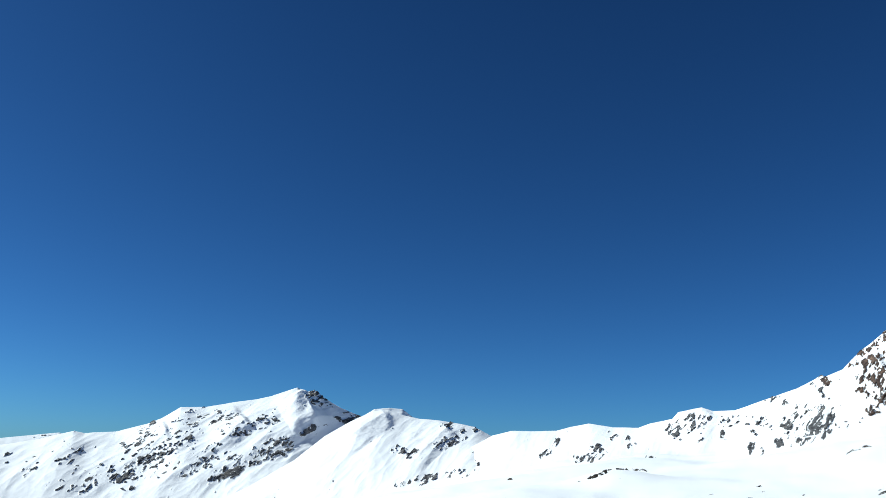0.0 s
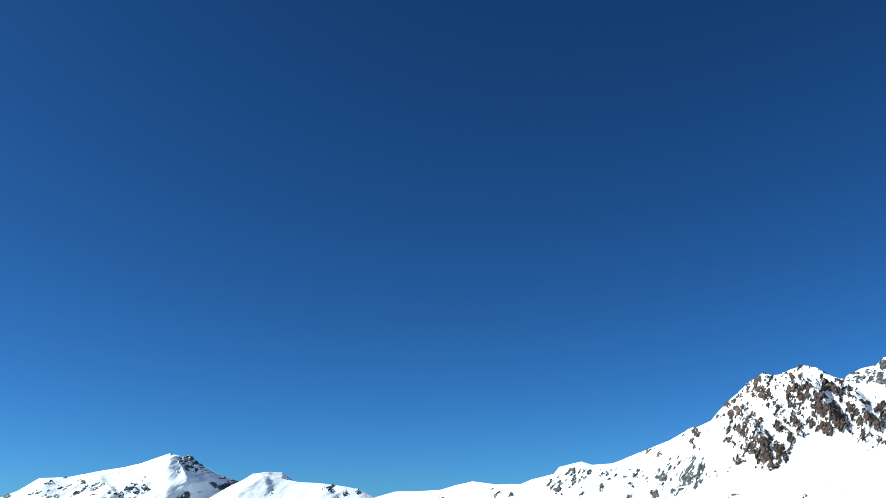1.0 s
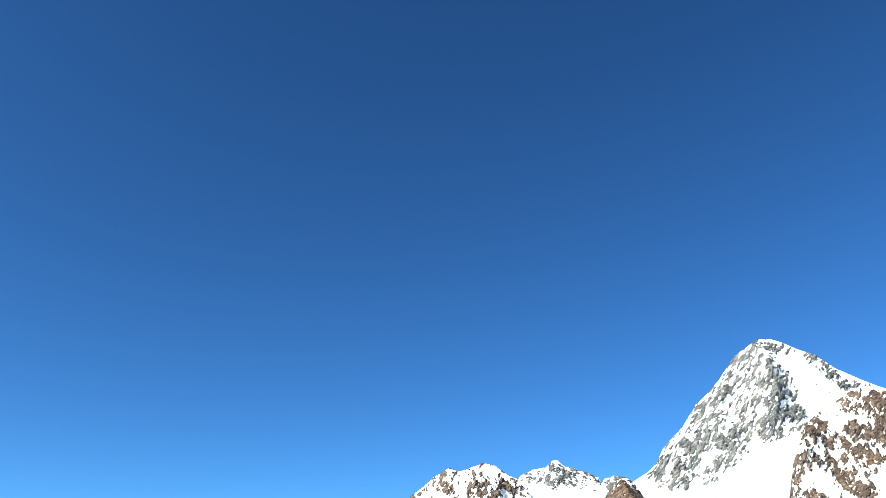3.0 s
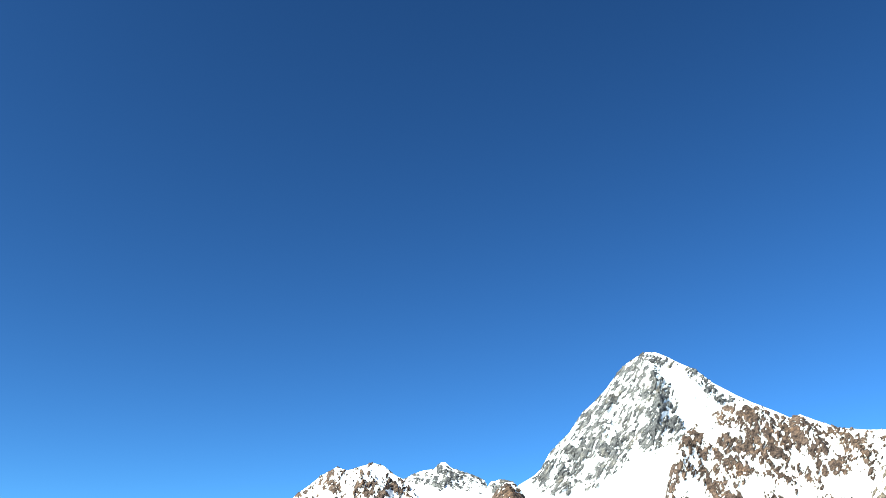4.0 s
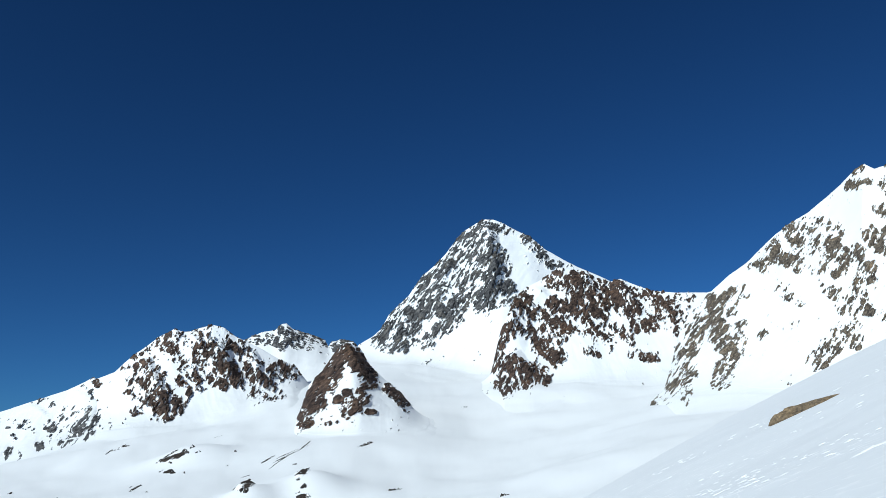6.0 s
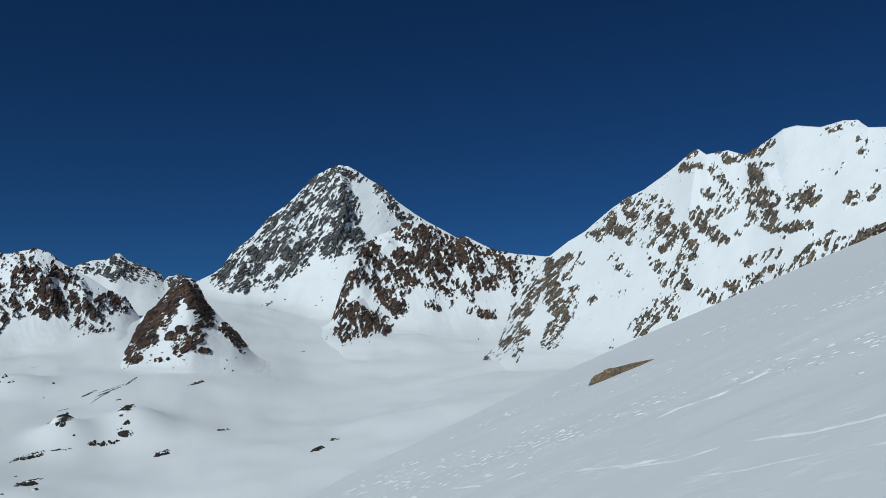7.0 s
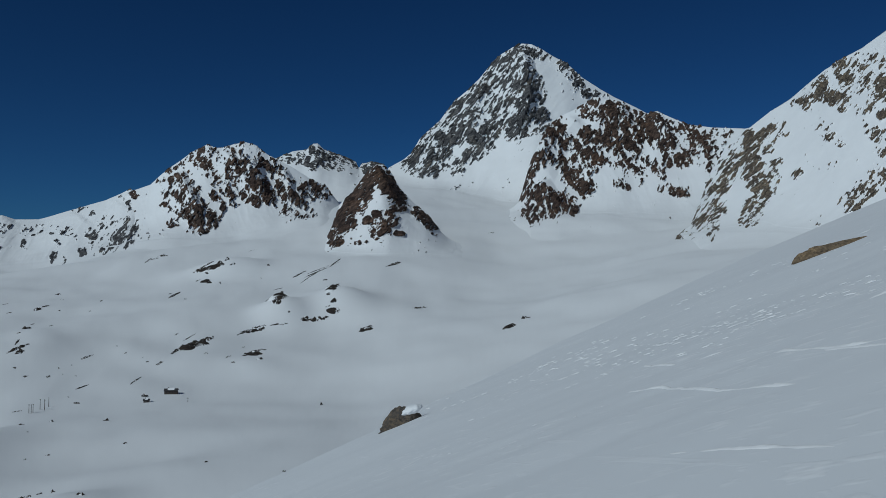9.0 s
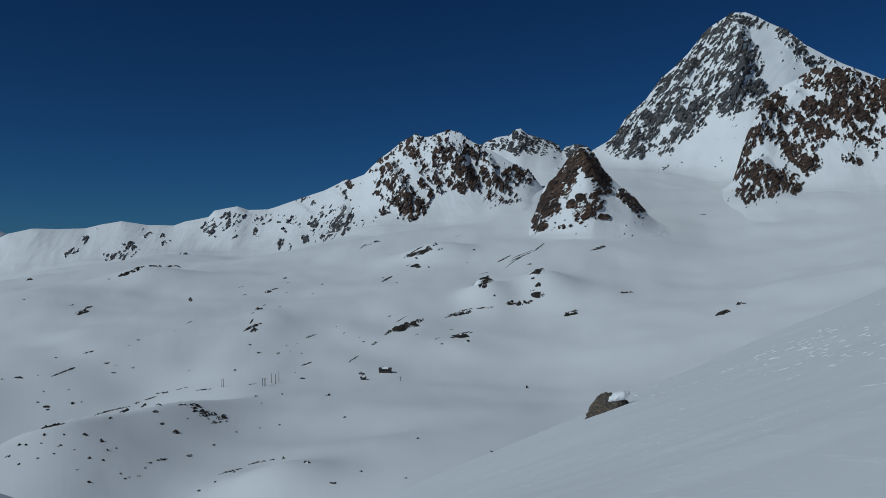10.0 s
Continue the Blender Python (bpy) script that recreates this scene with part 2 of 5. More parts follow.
# bearing and distance of the bank's crest, and how far the land drops behind it and swells at its lip
BANK_BEARINGS, BANK_RANGES, BANK_DROPS = [-46.6, -41.3, -36.3, -32, -28.5, -24.8], [420, 460, 480, 530, 580, 640], [0, 34, 38, 32, 20, 0]
BANK_LIPS = [0, 12, 14, 8, 3, 0]
SLOPE, UPHILL = 0.422, 107.5


def smoothed(rows, grid, fine, width):
    """Rows of heights read off on a finer grid and rounded, so that the land has no kinks."""
    w = np.hanning(width + 2)[1:-1]
    w /= w.sum()
    full = np.stack([np.interp(fine, grid, r) for r in rows])
    return np.stack([np.convolve(np.pad(r, width // 2, "edge"), w, "valid") for r in full])


FINE_RANGES, FINE_BEARINGS = np.arange(0, 3020, 20.0), np.arange(-180, 180.5, 0.5)
LAND = smoothed(smoothed(VALLEY, RANGES, FINE_RANGES, 5).T, BEARINGS, FINE_BEARINGS, 13).T
BANK = smoothed([BANK_RANGES, BANK_DROPS, BANK_LIPS], BANK_BEARINGS, FINE_BEARINGS, 15)


def valley_height(x, y):
    far, bearing = np.hypot(x, y) / 20, 2 * (np.degrees(np.arctan2(x, y)) + 180)
    i, j = np.clip(bearing.astype(int), 0, 719), np.clip(far.astype(int), 0, LAND.shape[1] - 2)
    s, r = bearing - i, np.clip(far - j, 0, 1)
    z = (LAND[i, j] * (1 - s) + LAND[i + 1, j] * s) * (1 - r) + (LAND[i, j + 1] * (1 - s) + LAND[i + 1, j + 1] * s) * r
    # a bank with a hollow behind it
    past = far * 20 - np.interp(bearing / 2 - 180, FINE_BEARINGS, BANK[0])
    z = z - np.interp(bearing / 2 - 180, FINE_BEARINGS, BANK[1]) * smooth(0, 50, past) * (1 - smooth(170, 380, past))
    z = z + np.interp(bearing / 2 - 180, FINE_BEARINGS, BANK[2]) * np.exp(-((past + 4) / np.where(past > -4, 45, 190)) ** 2)
    for mx, my, h, a, b, turn in MOUNDS:
        c, n = math.cos(math.radians(turn)), math.sin(math.radians(turn))
        u, v = ((x - mx) * c + (y - my) * n) / a, ((y - my) * c - (x - mx) * n) / b
        z = z + h * np.exp(-(u * u + v * v))
    return z


def near_slope(x, y):
    far, bearing = np.hypot(x, y), np.degrees(np.arctan2(x, y))
    up = x * math.sin(math.radians(UPHILL)) + y * math.cos(math.radians(UPHILL))
    edge = np.interp(bearing, [-60, -15, 0, 15, 30, 50, 120], [35, 45, 62, 110, 260, 430, 500])
    over = np.maximum(far - edge * 0.6, 0)
    # a small bank beside the path
    hump = 5.0 * np.exp(-((x + 10.4) ** 2 + (y - 6.0) ** 2) / 32)
    return up * SLOPE - over ** 2 / (edge * 3) + hump


def ground_height(x, y):
    a, b = near_slope(x, y), valley_height(x, y)
    k = 6.0
    m = np.maximum(a, b)
    return m + k * np.log(np.exp((a - m) / k) + np.exp((b - m) / k)) - 0.0


def ground_top(x, y):
    """The snow surface with its drifts and ripples."""
    flat = np.stack([x, y, np.zeros_like(x)], 1)
    r = np.hypot(x, y)
    z = ground_height(x, y) + fractal(flat, 450, 4, 0.42) * 32 * smooth(250, 900, r) + fractal(flat * np.array([1.0, 0.7, 1]) + 51, 130, 3, 0.45) * 5 * smooth(200, 500, r)
    return z + (fractal(flat, 14, 3) * 0.25 + fractal(flat * np.array([1, 2.5, 1]), 3, 2) * 0.05) * smooth(3, 12, r)


def build_ground():
    az = np.radians(np.concatenate([np.arange(-180, -76, 4), np.arange(-76, 54, 0.12), np.arange(54, 180, 4)]))
    far = np.concatenate([[0.0], np.geomspace(0.8, 4700, 440)])
    a, f = np.meshgrid(az, far, indexing="ij")
    x, y = (f * np.sin(a)).ravel(), (f * np.cos(a)).ravel()
    ob = mesh_object("ground", np.stack([x, y, ground_top(x, y)], 1), grid_quads(len(az), len(far), True), SNOW_MAT)
    tagged(ob, "deep wind-packed snow over a high alpine valley", "snow", kind="structure")


build_ground()


# ---- mountains ----
def capsules(p, rows):
    """How deep each point lies inside the rounded bars given, over the breadth and height of a face: 1 on the axis, 0 at the radius."""
    best = np.full(len(p), -3.0, np.float32)
    far = np.hypot(p[:, 0], p[:, 1])
    face = np.stack([np.arctan2(p[:, 0], p[:, 1]), p[:, 2] / far], 1)
    for x0, y0, z0, x1, y1, z1, r in rows:
        d0, d1 = math.hypot(x0, y0), math.hypot(x1, y1)
        a = np.array([math.atan2(x0, y0), z0 / d0])
        ab = np.array([math.atan2(x1, y1), z1 / d1]) - a
        t = np.clip(((face - a) @ ab) / max(ab @ ab, 1e-12), 0, 1)
        best = np.maximum(best, (1.0 - np.linalg.norm(face - a - t[:, None] * ab, axis=1) * d0 / r).astype(np.float32))
    return best


def shoulders(p, rows):
    """How far sharp crests that run down a face stand out of it. Rows: bearing and height angle of both ends, the breadth of the lit and of the shaded side, all in degrees, and the lift."""
    total = np.zeros(len(p), np.float32)
    far = np.hypot(p[:, 0], p[:, 1])
    face = np.degrees(np.stack([np.arctan2(p[:, 0], p[:, 1]), np.arctan2(p[:, 2] - 1.6, far)], 1))
    for b0, e0, b1, e1, lit, shaded, high in rows:
        a, ab = np.array([b0, e0]), np.array([b1 - b0, e1 - e0])
        off = face - a
        t = np.clip((off @ ab) / (ab @ ab), 0, 1)
        gap = off - t[:, None] * ab
        near = np.linalg.norm(gap, axis=1)
        f = np.clip(1 - near / np.where(gap[:, 0] > 0, shaded, lit), 0, 1)
        total = np.maximum(total, high * f * smooth(0, 0.12, t) * (1 - smooth(0.45, 1, t)))
    return total


def submesh(name, verts, quads, rock, material, parent):
    used, index = np.unique(quads, return_inverse=True)
    return mesh_object(name, verts[used], index.reshape(-1, 4), material, parent, rock=rock[used])


def streaks(across, z, angle, stretch, size, octaves, gain, seed, ridged=False):
    """Noise over a face, drawn out along a line that rises to the right at the angle given."""
    c, n = math.cos(math.radians(angle)), math.sin(math.radians(angle))
    u, w = (across * c + z * n) / (stretch * size), (z * c - across * n) / size
    total, weight = np.zeros(len(z), np.float32), 1.0
    for i in range(octaves):
        v = flat_noise(u * 2.03 ** i + 7.7 * i, w * 2.03 ** i + 3.1 * i, seed + 13 * i)
        total += weight * ((0.45 - 2 * np.abs(v)) if ridged else v)
        weight *= gain
    return total


def mountain(name, ridge, foot, crags, broken, material, label, power, relief, grain=50, fall=80, step=0.038, rows=220, scatter=-0.95, bare=0.0, folds=0.12, spurs=0.0, back=700, blend=35.0, taper=0.0, gullies=0.6, snowy=1.0, crests=(), firm=0.34):
    """A mountain between its crest and its foot, with a back slope; crags are solid rock, broken is rock mixed with snow."""
    ridge, foot = np.array(ridge, float), np.array(foot, float)
    bearing = np.degrees(np.arctan2(ridge[:, 0], ridge[:, 1]))
    az = np.arange(bearing[0], bearing[-1], step)
    take = lambda values: np.interp(az, bearing, values)
    window = np.hanning(int(1.4 / step) | 1)
    window /= window.sum()
    soft = lambda a: np.convolve(np.pad(a, len(window) // 2, "edge"), window, "valid")
    rd, rz = soft(take(np.hypot(ridge[:, 0], ridge[:, 1]))), take(ridge[:, 2])
    fd, fz = soft(take(np.hypot(foot[:, 0], foot[:, 1]))), soft(take(foot[:, 2]))
    if blend > 10:
        fz = ground_top(fd * np.sin(np.radians(az)), fd * np.cos(np.radians(az))) - 4
    v = np.concatenate([np.linspace(-0.9, 0, 26)[:-1], np.linspace(0, 1, rows), 1 + np.linspace(0, 1, 12)[1:] ** 1.5])
    d = fd[:, None] + (rd - fd)[:, None] * np.minimum(v, 1)[None, :] + np.maximum(v - 1, 0)[None, :] * back
    # small notches of the crest die out down the slope
    w = np.clip(v, 0, 1)[None, :]
    crest_z = soft(rz)[:, None] * (1 - w ** 12) + rz[:, None] * w ** 12
    z = fz[:, None] + (crest_z - fz[:, None]) * w ** power
    # a snow apron below the foot, a steeper slope behind the crest
    z = z + np.minimum(v, 0)[None, :] * np.maximum((rd - fd) * 0.32, 2.6 * blend)[:, None] - np.maximum(v - 1, 0)[None, :] ** 0.9 * (rz - fz + 300)[:, None]
    s, c = np.sin(np.radians(az))[:, None], np.cos(np.radians(az))[:, None]
    # the foot runs out smoothly onto the snow of the valley
    level = ground_top((d * s).ravel(), (d * c).ravel()).reshape(d.shape) - 1
    ends = np.minimum(az - az[0], az[-1] - az)[:, None]
    k = 1 + (blend - 1) * smooth(0.3, 1.6, ends)
    if taper:
        tip = (az[-1] - az if taper > 0 else az - az[0])[:, None]
        z = level - 4 + (z - level + 4) * smooth(0, abs(taper), tip)
    gap = np.clip(1 - np.abs(z - level) / k, 0, 1)
    sunk = 0.25 * np.maximum(level - z - k, 0) + 0.4 + 4 * smooth(0.3, 0.9, -v)[None, :]
    z = np.where(v[None, :] > 1, z, np.maximum(z, level - sunk) + gap ** 2 * k / 4 - 3 * (1 - smooth(0, 0.6, ends)))
    p = np.stack([d * s, d * c, z], -1).reshape(-1, 3)
    n = len(az)
    size, unit = 30 * relief, float(np.median(rd)) / 1435
    across = np.repeat(np.radians(az), len(v)) * float(np.median(rd))
    side = np.tile(v, n)
    ribs = 0.5 * fractal(p * np.array([1, 1, 0.5]), 5.0 * size, 2, 0.5, True) + 0.6 * streaks(across, p[:, 2], fall, 2.6, 46 * unit, 3, 0.5, 40, True)
    rough = 0.4 * fractal(p + 300, 1.2 * size, 2, 0.65, True) + 0.75 * streaks(across, p[:, 2], grain, 2.2, 15 * unit, 4, 0.62, 90, True)
    billow = fractal(p + 500, 9.0 * size, 4, 0.4)
    # where the rock is bare: solid crags, broken ground, lone chips round them
    warp = np.stack([fractal(p + k, 1.8 * size, 3, 0.6) for k in (60, 130, 210)], 1) * size * 0.22
    solid = np.clip(2.2 * capsules(p + warp, crags), -1, firm) + bare
    mixed = np.clip(2.2 * capsules(p + warp, broken), -1, 0.02) + bare
    mask = np.maximum(np.maximum(solid, mixed), scatter)
    chips = 0.8 * streaks(across, p[:, 2], grain, 2.4, 6.5 * unit, 3, 0.85, 11) + 0.45 * streaks(across, p[:, 2], grain + 9, 3.2, 11 * unit, 3, 0.6, 37, True)
    blocks = streaks(across, p[:, 2], grain, 1.6, 30 * unit, 3, 0.6, 23)
    # snow lies in thin lines down the gullies
    gully = streaks(across + 4 * unit * chips, p[:, 2], fall, 4.5, 13 * unit, 3, 0.55, 70, True)
    ledge = streaks(across, p[:, 2] + 3 * unit * chips, grain - 12, 3.0, 8 * unit, 3, 0.6, 55, True)
    pieces = 0.95 * chips + 0.42 * blocks
    bare_value = mask + pieces - (gullies * smooth(0.12, 0.5, gully) + 0.45 * smooth(0.1, 0.5, ledge) * snowy) * smooth(-0.5, 0.1, mask)
    spur = np.zeros(len(p), np.float32)
    if spurs:
        spur = streaks(across, p[:, 2], grain, 3.2, 75 * unit, 4, 0.5, 5, True)
        lee = spur - streaks(across - 7 * unit, p[:, 2] + 9 * unit, grain, 3.2, 75 * unit, 4, 0.5, 5, True)
        bare_value = bare_value - 0.9 * np.clip(lee, -0.5, 0.4) - 0.12
    stone = smooth(-0.1, 0.2, bare_value)
    top = smooth(0.0, 0.12, side) * (1 - 0.6 * np.exp(-((side - 1) / 0.06) ** 2))
    if taper:
        top = top * np.repeat(smooth(0.2, 1.5 * abs(taper), tip[:, 0]), len(v))
    lift = ((ribs * (folds + 0.5 * stone) + rough * 0.3 * stone + 0.06 * stone + 0.3 * billow) * size + spur * spurs) * top
    if crests:
        lift = lift + shoulders(p + warp * 0.8, crests) * top
    out = np.stack([-np.repeat(s, len(v)), -np.repeat(c, len(v)), np.full(len(p), 0.3)], 1)
    p = p + out * lift[:, None]
    crest = np.exp(-((side - 1) / 0.05) ** 2) * size * 0.09
    p[:, 2] += (rough + 0.5 * pieces) * crest * (0.1 + 1.2 * stone)
    # snow lies on ledges, steep stone is bare
    g = p.reshape(n, len(v), 3)
    normal = np.cross(np.gradient(g, axis=0), np.gradient(g, axis=1)).reshape(-1, 3)
    steep = 1 - np.abs(normal[:, 2]) / np.maximum(np.linalg.norm(normal, axis=1), 1e-9)
    rock = np.clip(0.5 + 1.3 * (bare_value + 0.5 * np.clip(steep - 0.42, -0.3, 0.3)), -0.5, 1.5)
    quads = grid_quads(n, len(v))
    stony = rock[quads].max(1) > 0.3
    top_ob = tagged(new(name), label, "mountain" if name == "mountain" else "rock", "mountains round the valley")
    base = p[np.argmin(p[:, 2])]
    top_ob.location = base
    submesh("snow_cover", p - base, quads[~stony], rock, material, top_ob)
    submesh("rock_face", p - base, quads[stony], rock, material, top_ob)
    return top_ob


FAR_LEFT_RIDGE = [
    (-4422, 833, -29), (-4346, 1166, 38), (-4246, 1492, 57), (-4205, 1603, 75), (-4155, 1728, 94), (-4107, 1838, 61),
    (-4049, 1963, 11),
]
FAR_LEFT_FOOT = [
    (-3931, 741, -14), (-3863, 1037, -44), (-3774, 1326, -70), (-3738, 1425, -75), (-3693, 1536, -76), (-3651, 1634, -85),
    (-3600, 1745, -90),
]
FAR_LEFT_CRAGS = []
FAR_LEFT_BROKEN = [
    (-4153, 1619, 66, -4118, 1726, 79, 13),
]
mountain("mountain", FAR_LEFT_RIDGE, FAR_LEFT_FOOT, FAR_LEFT_CRAGS, FAR_LEFT_BROKEN, GREY, "distant low snow-covered mountain ridge", 1.0, 1.6, grain=12, spurs=12)

PYRAMID_RIDGE = [
    (-3619, 537, -84), (-3676, 812, -20), (-3711, 1097, 19), (-3696, 1304, 20), (-3671, 1426, 46), (-3636, 1572, 92),
    (-3624, 1617, 85), (-3588, 1740, 96), (-3548, 1862, 134), (-3528, 1918, 162), (-3500, 1994, 220), (-3457, 2101, 227),
    (-3405, 2219, 255), (-3360, 2314, 275), (-3330, 2374, 294), (-3289, 2498, 345), (-3280, 2557, 324), (-3274, 2593, 341),
    (-3264, 2654, 298), (-3244, 2753, 259), (-3219, 2868, 226), (-3201, 2940, 271), (-3177, 3027, 282), (-3156, 3099, 281),
    (-3132, 3177, 231), (-3079, 3281, 138),
]
PYRAMID_FOOT = [
    (-2770, 411, -36), (-2749, 607, -46), (-2717, 803, -63), (-2685, 947, -89), (-2660, 1033, -97), (-2626, 1135, -102),
    (-2615, 1167, -102), (-2582, 1252, -101), (-2547, 1337, -103), (-2529, 1375, -102), (-2505, 1427, -102), (-2468, 1500, -96),
    (-2425, 1580, -94), (-2388, 1645, -91), (-2400, 1711, -85), (-2429, 1845, -78), (-2440, 1902, -77), (-2446, 1937, -76),
    (-2504, 2036, -77), (-2677, 2272, -71), (-2651, 2362, -59), (-2634, 2419, -57), (-2611, 2488, -54), (-2591, 2545, -51),
    (-2568, 2605, -49), (-2531, 2697, -39),
]
PYRAMID_CRAGS = [
    (-3020, 1930, 93, -2979, 1974, 95, 17), (-3175, 2037, 154, -3179, 2098, 171, 12), (-3180, 1590, 18, -3172, 1693, 45, 12),
    (-2729, 1514, -54, -2700, 1564, -48, 12), (-2627, 1132, -102, -2617, 1162, -102, 6), (-2985, 1257, -47, -3070, 1337, -26, 6),
    (-3112, 1188, -42, -3220, 1267, -22, 8), (-3282, 1352, 1, -3363, 1449, 32, 8), (-2779, 2024, 57, -2793, 2076, 71, 14),
    (-2862, 2216, 107, -2919, 2323, 137, 9), (-3248, 2586, 318, -3245, 2663, 281, 14), (-2567, 1290, -102, -2554, 1320, -102, 5),
]
PYRAMID_BROKEN = [
    (-3419, 1804, 104, -3351, 2069, 197, 45), (-3185, 1903, 121, -3014, 2140, 148, 43), (-3103, 1554, 1, -2969, 1834, 59, 40),
    (-2825, 1271, -71, -2720, 1643, -31, 29), (-2602, 1621, -58, -2766, 2058, 59, 29), (-3204, 2534, 299, -3180, 2828, 204, 41),
    (-2979, 1141, -60, -3286, 1441, 16, 21), (-2647, 1076, -99, -2608, 1187, -102, 14),
]
mountain("mountain", PYRAMID_RIDGE, PYRAMID_FOOT, PYRAMID_CRAGS, PYRAMID_BROKEN, GREY, "snow-covered mountain with a pointed summit and scattered dark rock", 1.15, 0.9, bare=-0.08, grain=28, fall=35, spurs=26, gullies=0.4, crests=[(-52.73, 4.63, -50.76, 1.75, 1.84, 0.88, 70),
    (-51.65, 4.53, -49.68, 2.78, 0.56, 0.96, 45),
    (-55.88, 2.53, -58.16, 0.32, 1.60, 0.88, 30),
    (-60.88, 1.66, -63.64, 0.13, 1.60, 0.88, 25)])

ROUND_RIDGE_RIDGE = [
    (-2510, 1637, -130), (-2502, 1720, -96), (-2480, 1891, -2), (-2475, 2024, 91), (-2482, 2154, 149), (-2484, 2273, 194),
    (-2463, 2338, 209), (-2410, 2378, 190), (-2359, 2416, 176), (-2247, 2492, 166), (-2169, 2542, 150), (-2126, 2569, 124),
    (-2050, 2612, 78), (-1932, 2676, -4),
]
ROUND_RIDGE_FOOT = [
    (-2094, 1366, -131), (-2060, 1416, -130), (-1988, 1516, -119), (-1935, 1583, -105), (-1888, 1639, -90), (-1844, 1688, -77),
    (-1813, 1721, -69), (-1782, 1758, -60), (-1752, 1795, -49), (-1687, 1871, -31), (-1640, 1922, -11), (-1614, 1950, -3),
    (-1567, 1997, 8), (-1493, 2068, 16),
]
ROUND_RIDGE_CRAGS = [
    (-2019, 2169, 65, -2060, 2308, 99, 10), (-1736, 2073, 20, -2029, 2553, 82, 9), (-2062, 2018, 40, -2031, 2017, 34, 10),
    (-2196, 2401, 140, -2231, 2473, 159, 9), (-1718, 1836, -39, -1700, 1875, -30, 10), (-1750, 1817, -44, -1744, 1845, -37, 10),
    (-1792, 1746, -63, -1767, 1777, -54, 6), (-2161, 2514, 146, -2143, 2530, 139, 10), (-1687, 1896, -23, -1671, 1914, -17, 7),
    (-1755, 1791, -50, -1748, 1800, -48, 6), (-1973, 1969, 13, -2007, 2040, 35, 7),
]
ROUND_RIDGE_BROKEN = [
    (-1991, 2120, 50, -2070, 2353, 107, 13), (-1717, 2041, 14, -2062, 2606, 85, 12), (-1748, 1799, -48, -1659, 1909, -17, 12),
    (-2085, 2021, 46, -1961, 2012, 22, 13), (-2206, 2389, 140, -2159, 2548, 144, 11),
]
mountain("mountain", ROUND_RIDGE_RIDGE, ROUND_RIDGE_FOOT, ROUND_RIDGE_CRAGS, ROUND_RIDGE_BROKEN, GREY, "smooth rounded snow ridge with a few dark rock ribs", 1.1, 0.9, bare=0.02, grain=40, fall=45, spurs=14, crests=[(-46.37, 3.47, -50.27, 0.57, 2.40, 1.04, 40),
    (-42.04, 2.65, -45.77, -1.15, 2.00, 0.88, 32),
    (-34.29, 2.18, -35.82, 0.45, 2.00, 0.80, 25)])

LONG_RIDGE_RIDGE = [
    (-2091, 2147, -56), (-1997, 2220, 25), (-1916, 2279, 81), (-1880, 2304, 106), (-1825, 2340, 123), (-1765, 2378, 123),
    (-1688, 2423, 127), (-1642, 2443, 141), (-1573, 2452, 152), (-1483, 2461, 139), (-1390, 2467, 137), (-1349, 2469, 151),
    (-1268, 2470, 165), (-1247, 2470, 186), (-1165, 2468, 198), (-1127, 2467, 187), (-1056, 2462, 187), (-973, 2454, 211),
    (-901, 2444, 232), (-857, 2438, 244), (-805, 2428, 265), (-779, 2423, 278), (-764, 2420, 264), (-722, 2411, 283),
    (-688, 2403, 232), (-650, 2414, 141),
]
LONG_RIDGE_FOOT = [
    (-1744, 1791, -49), (-1660, 1845, -33), (-1587, 1888, -13), (-1555, 1905, -5), (-1504, 1929, 6), (-1437, 1935, 17),
    (-1351, 1940, 26), (-1307, 1944, 26), (-1253, 1953, 27), (-1183, 1963, 30), (-1110, 1970, 33), (-1078, 1973, 33),
    (-1014, 1975, 33), (-998, 1976, 32), (-932, 1976, 31), (-903, 1975, 32), (-847, 1973, 38), (-782, 1972, 51), (-726, 1970, 62),
    (-692, 1968, 71), (-651, 1965, 79), (-631, 1963, 85), (-619, 1962, 87), (-588, 1964, 94), (-564, 1971, 100), (-533, 1979, 107),
]
